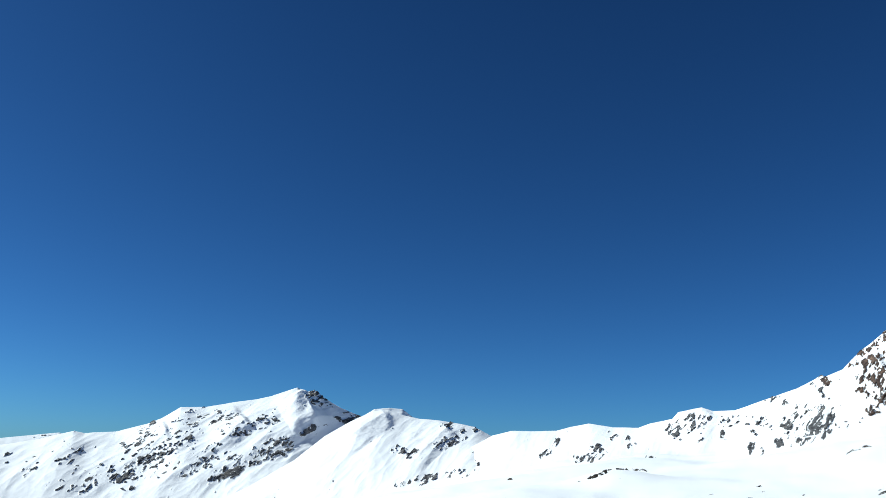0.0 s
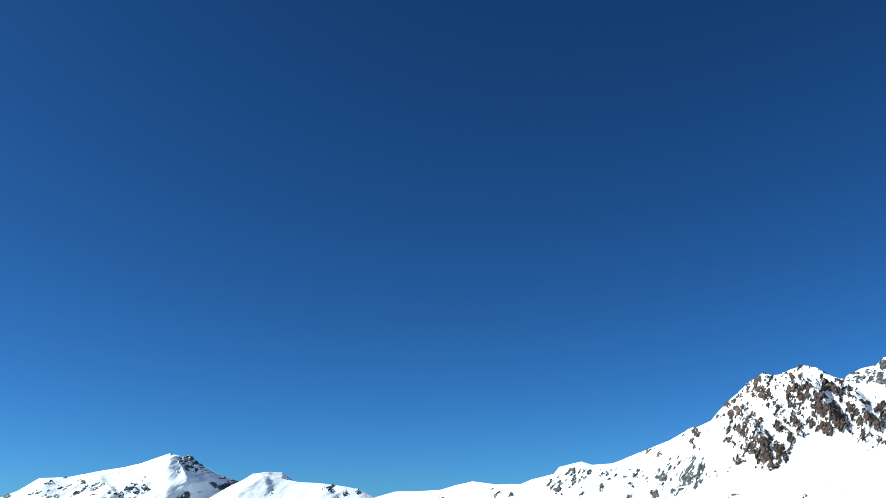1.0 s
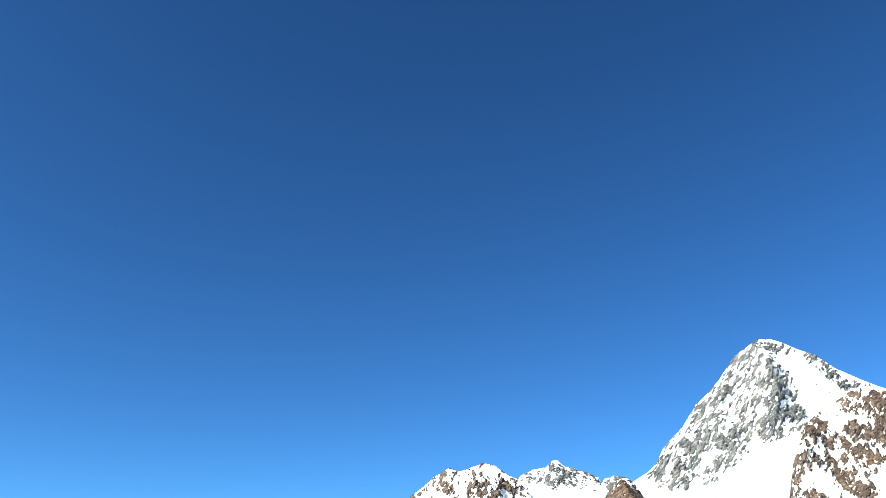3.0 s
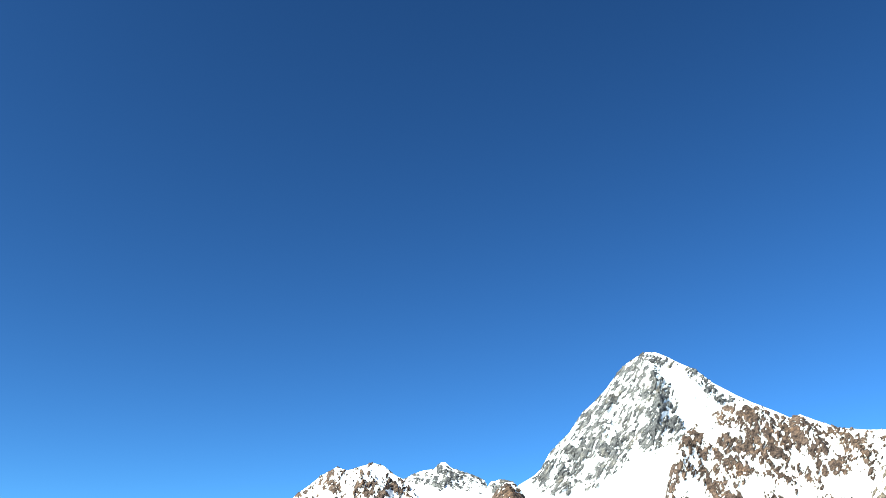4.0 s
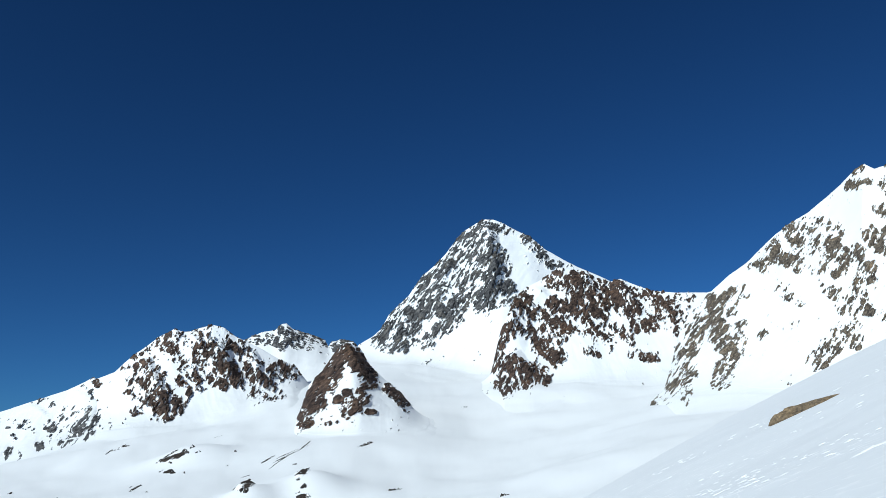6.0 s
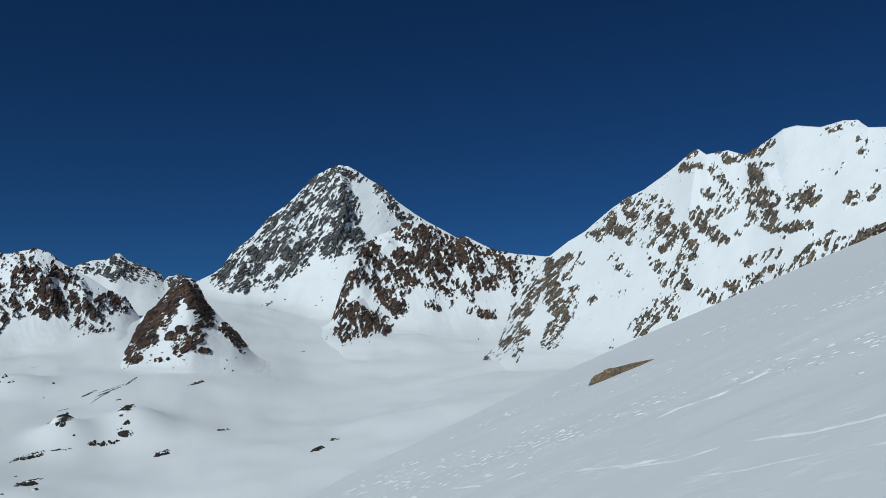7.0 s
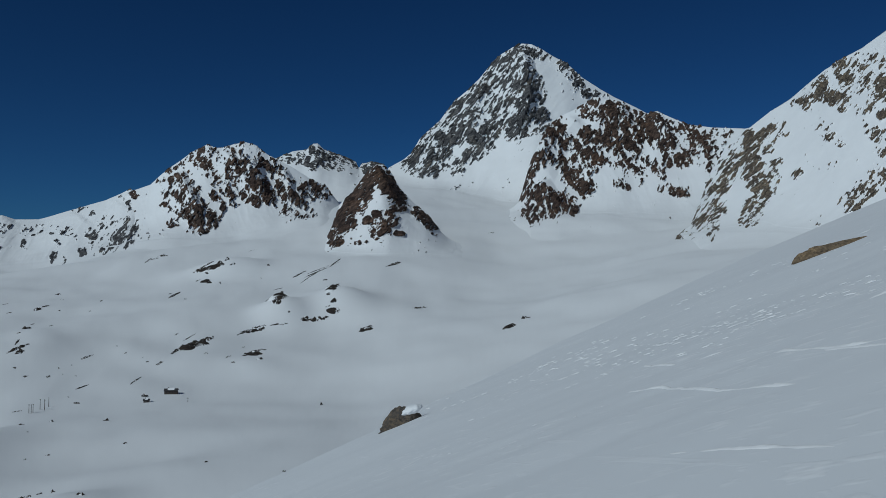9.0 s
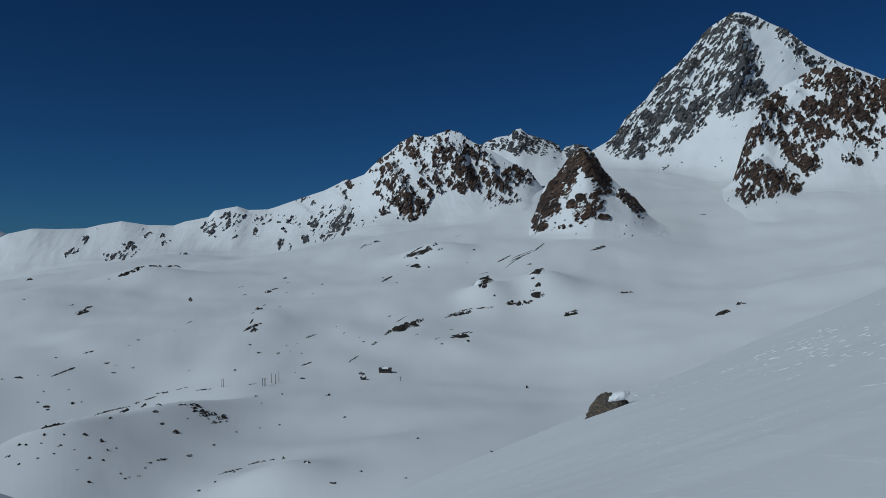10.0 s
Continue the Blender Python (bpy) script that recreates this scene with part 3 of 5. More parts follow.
LONG_RIDGE_CRAGS = [
    (-1192, 2336, 124, -1139, 2244, 97, 10), (-1170, 2403, 164, -1122, 2313, 128, 10), (-1071, 2239, 102, -1039, 2184, 83, 10),
    (-1013, 2263, 109, -991, 2219, 94, 8), (-870, 2368, 197, -858, 2348, 190, 9), (-830, 2261, 151, -800, 2180, 120, 7),
    (-748, 2176, 134, -681, 2004, 82, 16), (-735, 2208, 156, -673, 2043, 98, 16), (-665, 2074, 113, -644, 2051, 108, 12),
    (-761, 2114, 101, -702, 1969, 69, 16), (-835, 2048, 59, -793, 1973, 49, 15), (-783, 2074, 80, -773, 2052, 74, 9),
    (-609, 2041, 111, -576, 1967, 97, 8),
] + [
    (-1248, 1954, 28, -1279, 2034, 38, 11), (-1283, 1948, 27, -1271, 1950, 27, 7), (-1363, 2123, 57, -1356, 2157, 63, 7),
    (-1336, 2297, 93, -1260, 2178, 65, 8), (-1083, 1972, 33, -1072, 1973, 33, 7), (-1454, 2009, 29, -1584, 2287, 91, 6),
    (-856, 2217, 122, -844, 2198, 116, 6), (-911, 2228, 112, -897, 2206, 106, 6), (-783, 2424, 276, -753, 2375, 244, 11),
    (-819, 2427, 256, -808, 2429, 264, 10), (-941, 2450, 220, -928, 2448, 224, 9), (-713, 2162, 140, -645, 2058, 110, 14),
    (-700, 2138, 132, -672, 2106, 124, 16),
] + [
    (-618, 2079, 123, -575, 1989, 101, 8),
]
LONG_RIDGE_BROKEN = [
    (-1228, 2381, 133, -1097, 2342, 141, 18), (-832, 2306, 175, -670, 2090, 119, 24), (-826, 2432, 257, -765, 2416, 264, 15),
    (-947, 2451, 219, -915, 2446, 228, 13), (-1146, 2365, 149, -831, 2238, 139, 13), (-1398, 2318, 99, -1266, 2211, 72, 11),
    (-1289, 1947, 27, -1289, 2071, 45, 11), (-1488, 2076, 42, -1574, 2261, 84, 9), (-733, 2218, 163, -565, 1973, 101, 21),
    (-794, 2415, 262, -709, 2256, 186, 11),
]
mountain("mountain", LONG_RIDGE_RIDGE, LONG_RIDGE_FOOT, LONG_RIDGE_CRAGS, LONG_RIDGE_BROKEN, GREY, "long snow ridge with small rock outcrops along its flank", 1.35, 0.7, bare=0.03, grain=58, fall=48, spurs=7, crests=[(-24.57, 3.91, -26.35, 1.63, 1.76, 0.72, 8),
    (-17.44, 4.92, -18.77, 2.13, 2.00, 0.80, 10),
    (-20.47, 4.22, -22.35, 1.36, 2.00, 0.80, 8)])

ROCK_PEAK_RIDGE = [
    (-918, 2406, 141), (-873, 2404, 188), (-817, 2395, 234), (-759, 2385, 269), (-708, 2374, 285), (-681, 2368, 310),
    (-651, 2361, 333), (-626, 2355, 348), (-584, 2344, 377), (-539, 2335, 398), (-517, 2334, 388), (-497, 2334, 389),
    (-468, 2332, 398), (-432, 2330, 405), (-402, 2328, 397), (-368, 2325, 370), (-326, 2320, 349), (-293, 2316, 331),
    (-244, 2309, 300), (-203, 2303, 285), (-183, 2299, 256), (-154, 2295, 224),
]
ROCK_PEAK_FOOT = [
    (-766, 2009, 64), (-727, 2002, 70), (-679, 1989, 80), (-626, 1966, 87), (-580, 1944, 91), (-555, 1932, 92), (-529, 1918, 93),
    (-508, 1911, 94), (-476, 1909, 94), (-440, 1907, 94), (-422, 1905, 94), (-407, 1910, 96), (-385, 1921, 100), (-359, 1933, 108),
    (-336, 1943, 115), (-309, 1954, 123), (-277, 1973, 133), (-252, 1987, 142), (-212, 2008, 153), (-179, 2026, 159),
    (-162, 2034, 162), (-138, 2045, 166),
]
ROCK_PEAK_CRAGS = [
    (-650, 2353, 322, -597, 2264, 276, 15), (-612, 2287, 286, -542, 2176, 229, 19), (-544, 2184, 235, -515, 2117, 190, 14),
    (-526, 2093, 170, -461, 2063, 159, 20), (-514, 2136, 205, -473, 2089, 177, 15), (-580, 2227, 252, -583, 2194, 222, 11),
    (-570, 2085, 150, -559, 2089, 156, 10), (-486, 2169, 235, -448, 2122, 199, 11), (-524, 2285, 343, -516, 2266, 323, 10),
    (-561, 2339, 385, -540, 2333, 392, 10), (-428, 2270, 337, -391, 2217, 284, 20), (-386, 2293, 350, -349, 2272, 313, 15),
    (-435, 2246, 310, -393, 2225, 291, 13),
] + [
    (-389, 2208, 275, -346, 2181, 240, 17), (-350, 2168, 232, -343, 2161, 225, 12), (-349, 2272, 313, -312, 2249, 283, 14),
    (-314, 2217, 259, -271, 2186, 229, 20), (-297, 2189, 235, -265, 2164, 214, 12), (-282, 2265, 286, -256, 2248, 264, 11),
    (-243, 2278, 279, -196, 2278, 262, 17), (-219, 2244, 251, -199, 2239, 244, 11), (-415, 2163, 236, -396, 2149, 226, 10),
    (-375, 2148, 223, -362, 2132, 209, 10), (-463, 2287, 346, -453, 2268, 330, 10), (-447, 2185, 250, -430, 2165, 236, 10),
    (-687, 2370, 302, -666, 2342, 295, 10),
] + [
    (-478, 1995, 120, -458, 2005, 127, 5), (-474, 2249, 305, -455, 2220, 281, 6), (-398, 2322, 385, -382, 2324, 376, 6),
    (-765, 2386, 264, -744, 2352, 249, 9),
]
ROCK_PEAK_BROKEN = [
    (-656, 2362, 326, -498, 2073, 163, 40), (-567, 2341, 382, -418, 2165, 237, 32), (-446, 2297, 361, -256, 2168, 215, 46),
    (-608, 2350, 357, -561, 2339, 385, 18), (-612, 2190, 202, -572, 2177, 214, 14), (-512, 2328, 378, -453, 2268, 330, 13),
    (-690, 2370, 299, -656, 2362, 326, 9),
]
mountain("mountain", ROCK_PEAK_RIDGE, ROCK_PEAK_FOOT, ROCK_PEAK_CRAGS, ROCK_PEAK_BROKEN, BROWN, "craggy brown rock peak with a white snow cap", 1.5, 0.85, bare=0.11, grain=62, fall=108, crests=[(-15.05, 7.46, -12.87, 3.60, 1.44, 0.60, 30),
    (-12.02, 9.11, -10.41, 6.95, 1.20, 0.48, 18),
    (-10.17, 8.45, -8.72, 5.45, 1.36, 0.56, 26),
    (-7.93, 7.94, -7.05, 5.53, 0.80, 0.44, 18)])

SADDLE_PEAK_RIDGE = [
    (-625, 2934, 391), (-508, 2957, 433), (-439, 2968, 459), (-404, 2973, 473), (-378, 2976, 486), (-331, 2982, 493),
    (-307, 2984, 516), (-290, 2986, 518), (-265, 2988, 495), (-203, 2993, 476), (-150, 2996, 453), (-139, 2996, 430), (-129, 2997, 446), (-89, 2998, 454),
    (-46, 2999, 444), (-36, 2999, 420), (0, 3000, 385), (87, 2999, 349),
]
SADDLE_PEAK_FOOT = [
    (-521, 2445, 190), (-419, 2438, 206), (-359, 2432, 215), (-330, 2428, 219), (-308, 2425, 223), (-269, 2419, 230),
    (-248, 2416, 233), (-235, 2413, 235), (-214, 2409, 238), (-162, 2399, 244), (-120, 2397, 250), (-100, 2398, 253),
    (-110, 2398, 252), (-71, 2399, 254), (-37, 2400, 255), (-29, 2400, 255), (0, 2400, 255), (70, 2399, 256),
]
SADDLE_PEAK_CRAGS = [
    (-406, 2972, 473, -280, 2761, 397, 11), (-321, 2983, 502, -273, 2941, 482, 19), (-270, 2915, 469, -212, 2838, 414, 18),
    (-230, 2953, 468, -143, 2994, 445, 13), (-278, 2828, 433, -247, 2855, 429, 10), (-116, 2998, 427, -48, 3000, 405, 17), (-122, 2997, 440, -52, 2999, 440, 16),
]
SADDLE_PEAK_BROKEN = [
    (-415, 2971, 469, -204, 2847, 416, 21), (-321, 2983, 502, -143, 2997, 446, 19),
]
mountain("mountain", SADDLE_PEAK_RIDGE, SADDLE_PEAK_FOOT, SADDLE_PEAK_CRAGS, SADDLE_PEAK_BROKEN, GREY, "small grey rock peak behind a snow saddle", 1.1, 0.9, bare=0.15, grain=-24, fall=70)

GREAT_PEAK_RIDGE = [
    (-101, 3050, 339), (-29, 3062, 443), (24, 3070, 474), (56, 3074, 502), (87, 3078, 556), (166, 3087, 628), (220, 3091, 707),
    (285, 3076, 755), (340, 3061, 825), (368, 3052, 858), (396, 3043, 882), (439, 3030, 907), (470, 3019, 918), (505, 3008, 913),
    (538, 3002, 896), (592, 2992, 861), (636, 2983, 836), (691, 2971, 780), (756, 2955, 734), (804, 2942, 703), (887, 2926, 659),
    (1018, 2897, 580), (1189, 2849, 523), (1315, 2807, 473),
]
GREAT_PEAK_FOOT = [
    (-89, 2699, 317), (-25, 2676, 319), (21, 2658, 313), (48, 2646, 310), (75, 2628, 305), (139, 2583, 300), (181, 2552, 289),
    (234, 2521, 272), (278, 2497, 259), (299, 2485, 252), (322, 2472, 248), (355, 2452, 244), (380, 2436, 241), (406, 2419, 239),
    (432, 2412, 239), (476, 2403, 240), (511, 2396, 243), (555, 2386, 242), (608, 2373, 241), (646, 2363, 241), (713, 2351, 245),
    (819, 2330, 251), (958, 2295, 267), (1060, 2263, 285),
]
GREAT_PEAK_CRAGS = [
    (78, 2939, 449, 164, 2903, 480, 31), (78, 2894, 421, 128, 2806, 394, 22), (166, 2954, 522, 229, 2911, 539, 29),
    (208, 3010, 614, 247, 2998, 636, 20), (272, 3029, 690, 298, 3006, 699, 23), (241, 2929, 565, 269, 2863, 520, 24),
    (289, 2841, 517, 311, 2856, 554, 19), (439, 2904, 728, 469, 2880, 711, 31), (488, 2858, 686, 498, 2820, 631, 20),
    (410, 2860, 648, 439, 2829, 630, 22), (335, 2977, 717, 348, 2946, 697, 16), (363, 3030, 822, 406, 3004, 837, 18),
    (407, 3010, 846, 426, 2973, 813, 16),
] + [
    (484, 2980, 863, 531, 2979, 861, 11), (455, 3018, 903, 464, 3002, 888, 11), (330, 3046, 792, 351, 3025, 798, 14),
    (373, 2823, 572, 424, 2799, 580, 17), (445, 2799, 593, 489, 2800, 605, 21), (211, 2797, 432, 263, 2796, 455, 13),
    (187, 2761, 395, 169, 2797, 409, 13), (274, 2800, 467, 306, 2797, 488, 13), (646, 2962, 797, 676, 2940, 746, 14),
    (685, 2926, 722, 745, 2930, 706, 11), (218, 3091, 705, 253, 3084, 731, 12),
]
GREAT_PEAK_BROKEN = [
    (78, 2939, 449, 249, 3037, 678, 47), (249, 3037, 678, 408, 3019, 859, 37), (274, 2928, 588, 441, 2921, 754, 66),
    (427, 2819, 608, 488, 2858, 686, 43), (321, 2847, 554, 486, 2782, 581, 43), (208, 2764, 406, 317, 2801, 502, 26),
    (443, 3019, 895, 555, 2981, 856, 16), (614, 2978, 835, 695, 2917, 707, 16), (697, 2929, 722, 768, 2927, 696, 11),
]
mountain("mountain", GREAT_PEAK_RIDGE, GREAT_PEAK_FOOT, GREAT_PEAK_CRAGS, GREAT_PEAK_BROKEN, GREY, "towering grey rock pyramid with a smooth hanging snow face", 1.4, 1.0, bare=0.24, grain=47, fall=58, crests=[(8.74, 16.51, 9.58, 13.75, 2.40, 0.64, 40),
    (9.58, 13.75, 8.80, 10.70, 2.00, 0.80, 34),
    (6.28, 14.32, 4.42, 8.22, 2.40, 0.88, 36),
    (3.68, 12.46, 2.17, 8.29, 1.60, 0.72, 28)])

BROWN_RIDGE_RIDGE = [
    (284, 2247, 172), (346, 2291, 242), (390, 2322, 363), (446, 2392, 460), (497, 2451, 519), (558, 2452, 551), (611, 2452, 585),
    (652, 2451, 577), (696, 2450, 574), (722, 2444, 547), (759, 2426, 529), (791, 2410, 535), (825, 2394, 514), (870, 2369, 487),
    (934, 2333, 472), (1011, 2287, 461), (1075, 2257, 472), (1154, 2218, 438),
]
BROWN_RIDGE_FOOT = [
    (270, 2133, 179), (313, 2070, 169), (343, 2042, 168), (377, 2021, 168), (409, 2015, 170), (460, 2022, 172), (499, 2002, 172),
    (524, 1972, 168), (552, 1941, 160), (570, 1928, 157), (597, 1908, 153), (620, 1890, 150), (645, 1871, 147), (679, 1850, 146),
    (727, 1818, 149), (788, 1784, 160), (838, 1761, 174), (900, 1730, 188),
]
BROWN_RIDGE_CRAGS = [
    (572, 2443, 550, 600, 2436, 559, 17), (654, 2417, 534, 703, 2418, 525, 34), (660, 2367, 477, 696, 2329, 425, 33),
    (631, 2367, 474, 630, 2295, 397, 24), (742, 2416, 518, 746, 2366, 469, 19), (777, 2384, 503, 797, 2315, 434, 25),
    (751, 2321, 435, 789, 2291, 412, 24), (768, 2231, 357, 810, 2220, 351, 21), (839, 2352, 471, 877, 2321, 447, 13),
    (561, 2353, 442, 595, 2339, 440, 24), (557, 2301, 387, 578, 2272, 366, 21), (514, 2354, 422, 529, 2337, 409, 14),
    (471, 2421, 489, 477, 2403, 466, 26),
] + [
    (435, 2379, 441, 496, 2403, 466, 16), (394, 2302, 346, 414, 2314, 366, 25), (381, 2276, 315, 374, 2287, 308, 13),
    (361, 2260, 269, 396, 2161, 233, 31), (363, 2113, 195, 404, 2112, 204, 32), (437, 2155, 233, 461, 2109, 206, 20),
    (481, 2240, 304, 514, 2193, 273, 17), (490, 2286, 347, 503, 2259, 325, 13), (673, 2221, 326, 690, 2217, 326, 8),
    (609, 2155, 272, 625, 2150, 268, 9), (730, 2096, 252, 754, 2091, 252, 13), (875, 2218, 366, 901, 2237, 388, 13),
    (887, 2297, 430, 907, 2298, 436, 8),
]
BROWN_RIDGE_BROKEN = [
    (435, 2378, 441, 524, 2274, 345, 42), (488, 2275, 337, 519, 2178, 264, 23), (571, 2439, 544, 631, 2406, 521, 23),
    (615, 2309, 409, 690, 2217, 326, 36), (813, 2362, 481, 890, 2305, 437, 23), (690, 2217, 326, 719, 2169, 302, 17),
    (850, 2302, 424, 891, 2211, 366, 37), (702, 2116, 262, 762, 2087, 251, 13), (604, 2169, 282, 627, 2155, 272, 12),
    (368, 2306, 303, 435, 2379, 441, 19), (912, 2311, 448, 961, 2288, 446, 13),
]
mountain("mountain", BROWN_RIDGE_RIDGE, BROWN_RIDGE_FOOT, BROWN_RIDGE_CRAGS, BROWN_RIDGE_BROKEN, BROWN, "jagged brown rock ridge streaked with snow gullies", 1.5, 0.85, bare=0.2, firm=0.42, taper=-2.3, grain=62, fall=111, crests=[(10.98, 11.64, 9.44, 7.06, 1.20, 1.60, 30),
    (12.98, 11.71, 9.89, 7.86, 0.96, 0.88, 18),
    (15.70, 12.45, 17.05, 9.15, 0.96, 0.52, 24),
    (18.15, 11.55, 19.55, 8.86, 0.88, 0.48, 20),
    (10.14, 7.28, 11.55, 4.67, 0.88, 0.80, 18)])

NUNATAK_RIDGE = [
    (-175, 1706, 33), (-153, 1723, 79), (-138, 1735, 121), (-121, 1747, 173), (-98, 1764, 198), (-64, 1787, 247), (-45, 1799, 267),
    (-28, 1793, 266), (-10, 1787, 246), (7, 1780, 213), (37, 1768, 181), (49, 1764, 171), (68, 1755, 152), (96, 1743, 118),
    (144, 1720, 80), (177, 1711, 66),
]
NUNATAK_FOOT = [
    (-159, 1552, 54), (-136, 1534, 54), (-120, 1520, 54), (-105, 1512, 53), (-83, 1505, 52), (-53, 1494, 51), (-37, 1487, 51),
    (-24, 1482, 51), (-9, 1484, 51), (6, 1491, 51), (31, 1503, 51), (41, 1507, 51), (59, 1514, 50), (84, 1524, 48),
    (129, 1540, 45), (160, 1551, 43),
]
NUNATAK_CRAGS = [
    (-35, 1737, 225, -3, 1717, 191, 20), (8, 1749, 195, 16, 1753, 190, 7), (-62, 1757, 227, -80, 1696, 171, 20),
    (-86, 1715, 178, -112, 1662, 131, 17), (-124, 1685, 128, -142, 1732, 109, 8), (-104, 1623, 113, -85, 1623, 121, 8),
    (-118, 1583, 81, -107, 1570, 83, 7), (-58, 1610, 129, -53, 1606, 128, 8), (-41, 1619, 141, -34, 1609, 136, 7),
    (45, 1729, 156, 58, 1710, 138, 8), (67, 1726, 140, 83, 1724, 124, 8), (49, 1764, 170, 51, 1761, 167, 4),
    (-30, 1556, 101, -16, 1571, 109, 7),
] + [
    (-76, 1549, 80, -71, 1545, 80, 4), (-1, 1568, 100, 13, 1579, 98, 4),
]
NUNATAK_BROKEN = [
    (-35, 1558, 101, 8, 1691, 163, 13), (40, 1721, 155, 82, 1707, 117, 10), (-109, 1617, 108, -120, 1590, 82, 9),
    (-58, 1791, 252, -20, 1786, 254, 8),
]
mountain("rocky_hill", NUNATAK_RIDGE, NUNATAK_FOOT, NUNATAK_CRAGS, NUNATAK_BROKEN, BROWN, "pointed brown rock hill rising out of the snow", 1.0, 0.6, bare=0.28, taper=3.2, blend=13, grain=33, fall=82, gullies=0.35, snowy=0.5, crests=[(-1.57, 8.38, 0.14, 5.31, 1.84, 0.64, 16),
    (1.52, 5.37, 3.06, 3.74, 1.04, 0.56, 9)])

RIGHT_FACE_RIDGE = [
    (560, 1671, 66), (630, 1707, 120), (691, 1736, 256), (732, 1753, 313), (758, 1707, 341), (786, 1653, 371), (807, 1609, 387),
    (830, 1558, 415), (850, 1510, 439), (870, 1456, 450), (899, 1382, 481), (912, 1346, 500), (918, 1328, 503), (923, 1311, 487),
    (937, 1262, 482), (946, 1225, 462), (951, 1203, 468), (959, 1168, 478), (966, 1143, 488), (976, 1122, 488), (992, 1083, 474),
    (1006, 1048, 475), (1015, 1025, 469), (1020, 1011, 452), (1033, 972, 441), (1046, 927, 425), (1058, 843, 400),
    (1071, 737, 364),
]
RIGHT_FACE_FOOT = [
    (541, 1612, 93), (551, 1493, 90), (555, 1393, 85), (569, 1364, 84), (588, 1325, 84), (607, 1277, 80), (617, 1230, 76),
    (627, 1177, 70), (634, 1126, 67), (640, 1071, 63), (654, 1005, 58), (659, 972, 55), (661, 957, 53), (663, 942, 51),
    (667, 899, 47), (670, 867, 46), (670, 848, 45), (671, 817, 45), (671, 794, 44), (670, 770, 45), (673, 734, 44), (683, 711, 46),
    (689, 696, 46), (692, 686, 47), (702, 660, 49), (711, 630, 48), (725, 577, 46), (741, 510, 48),
]
RIGHT_FACE_CRAGS = [
    (752, 1686, 327, 728, 1618, 274, 12), (727, 1624, 274, 699, 1538, 215, 21), (702, 1659, 251, 667, 1627, 204, 15),
    (699, 1538, 215, 685, 1480, 183, 20), (662, 1458, 155, 631, 1419, 121, 15), (655, 1423, 139, 669, 1431, 153, 8),
    (736, 1588, 276, 741, 1567, 276, 10), (726, 1509, 238, 733, 1501, 243, 7), (720, 1423, 204, 725, 1413, 207, 6),
    (846, 1497, 427, 838, 1453, 396, 13), (816, 1521, 380, 812, 1427, 345, 15), (823, 1508, 389, 814, 1496, 368, 13),
    (805, 1415, 330, 802, 1404, 321, 8),
] + [
    (805, 1561, 370, 802, 1534, 358, 10), (832, 1330, 344, 823, 1286, 315, 15), (831, 1261, 322, 825, 1252, 309, 10),
    (804, 1287, 286, 810, 1276, 291, 8), (815, 1229, 287, 812, 1207, 278, 10), (799, 1205, 255, 802, 1192, 257, 7),
    (772, 1179, 209, 769, 1165, 201, 8), (782, 1197, 226, 780, 1190, 222, 5), (844, 1240, 341, 840, 1212, 321, 14),
    (838, 1184, 299, 834, 1163, 285, 11), (834, 1204, 310, 837, 1175, 293, 10), (836, 1154, 284, 835, 1145, 278, 6),
    (911, 1348, 498, 915, 1335, 502, 10),
] + [
    (894, 1343, 461, 894, 1329, 460, 9), (896, 1308, 455, 898, 1301, 456, 6), (930, 1266, 474, 925, 1251, 458, 8),
    (949, 1214, 465, 948, 1193, 460, 10), (927, 1175, 418, 910, 1154, 384, 12), (897, 1146, 360, 887, 1091, 335, 15),
    (871, 1072, 305, 860, 1060, 287, 11), (930, 1171, 422, 925, 1129, 409, 5), (875, 1126, 319, 871, 1113, 310, 7),
    (883, 1251, 395, 880, 1242, 386, 8), (902, 1247, 421, 899, 1233, 409, 5), (784, 1074, 187, 789, 1066, 190, 8),
    (763, 1081, 164, 765, 1077, 166, 6),
] + [
    (812, 1022, 207, 814, 1011, 208, 5), (700, 1205, 129, 697, 1190, 123, 7), (784, 1283, 254, 779, 1271, 244, 6),
    (768, 1609, 328, 752, 1637, 312, 9), (585, 1474, 106, 594, 1480, 112, 8), (618, 1593, 140, 636, 1695, 142, 9),
    (546, 1563, 92, 607, 1695, 102, 8), (884, 1034, 321, 897, 1013, 326, 14), (858, 1051, 283, 862, 984, 272, 8),
    (853, 889, 221, 878, 883, 240, 8), (813, 944, 200, 816, 938, 202, 5), (891, 885, 250, 899, 881, 255, 4),
    (782, 1075, 185, 791, 1065, 192, 6),
]
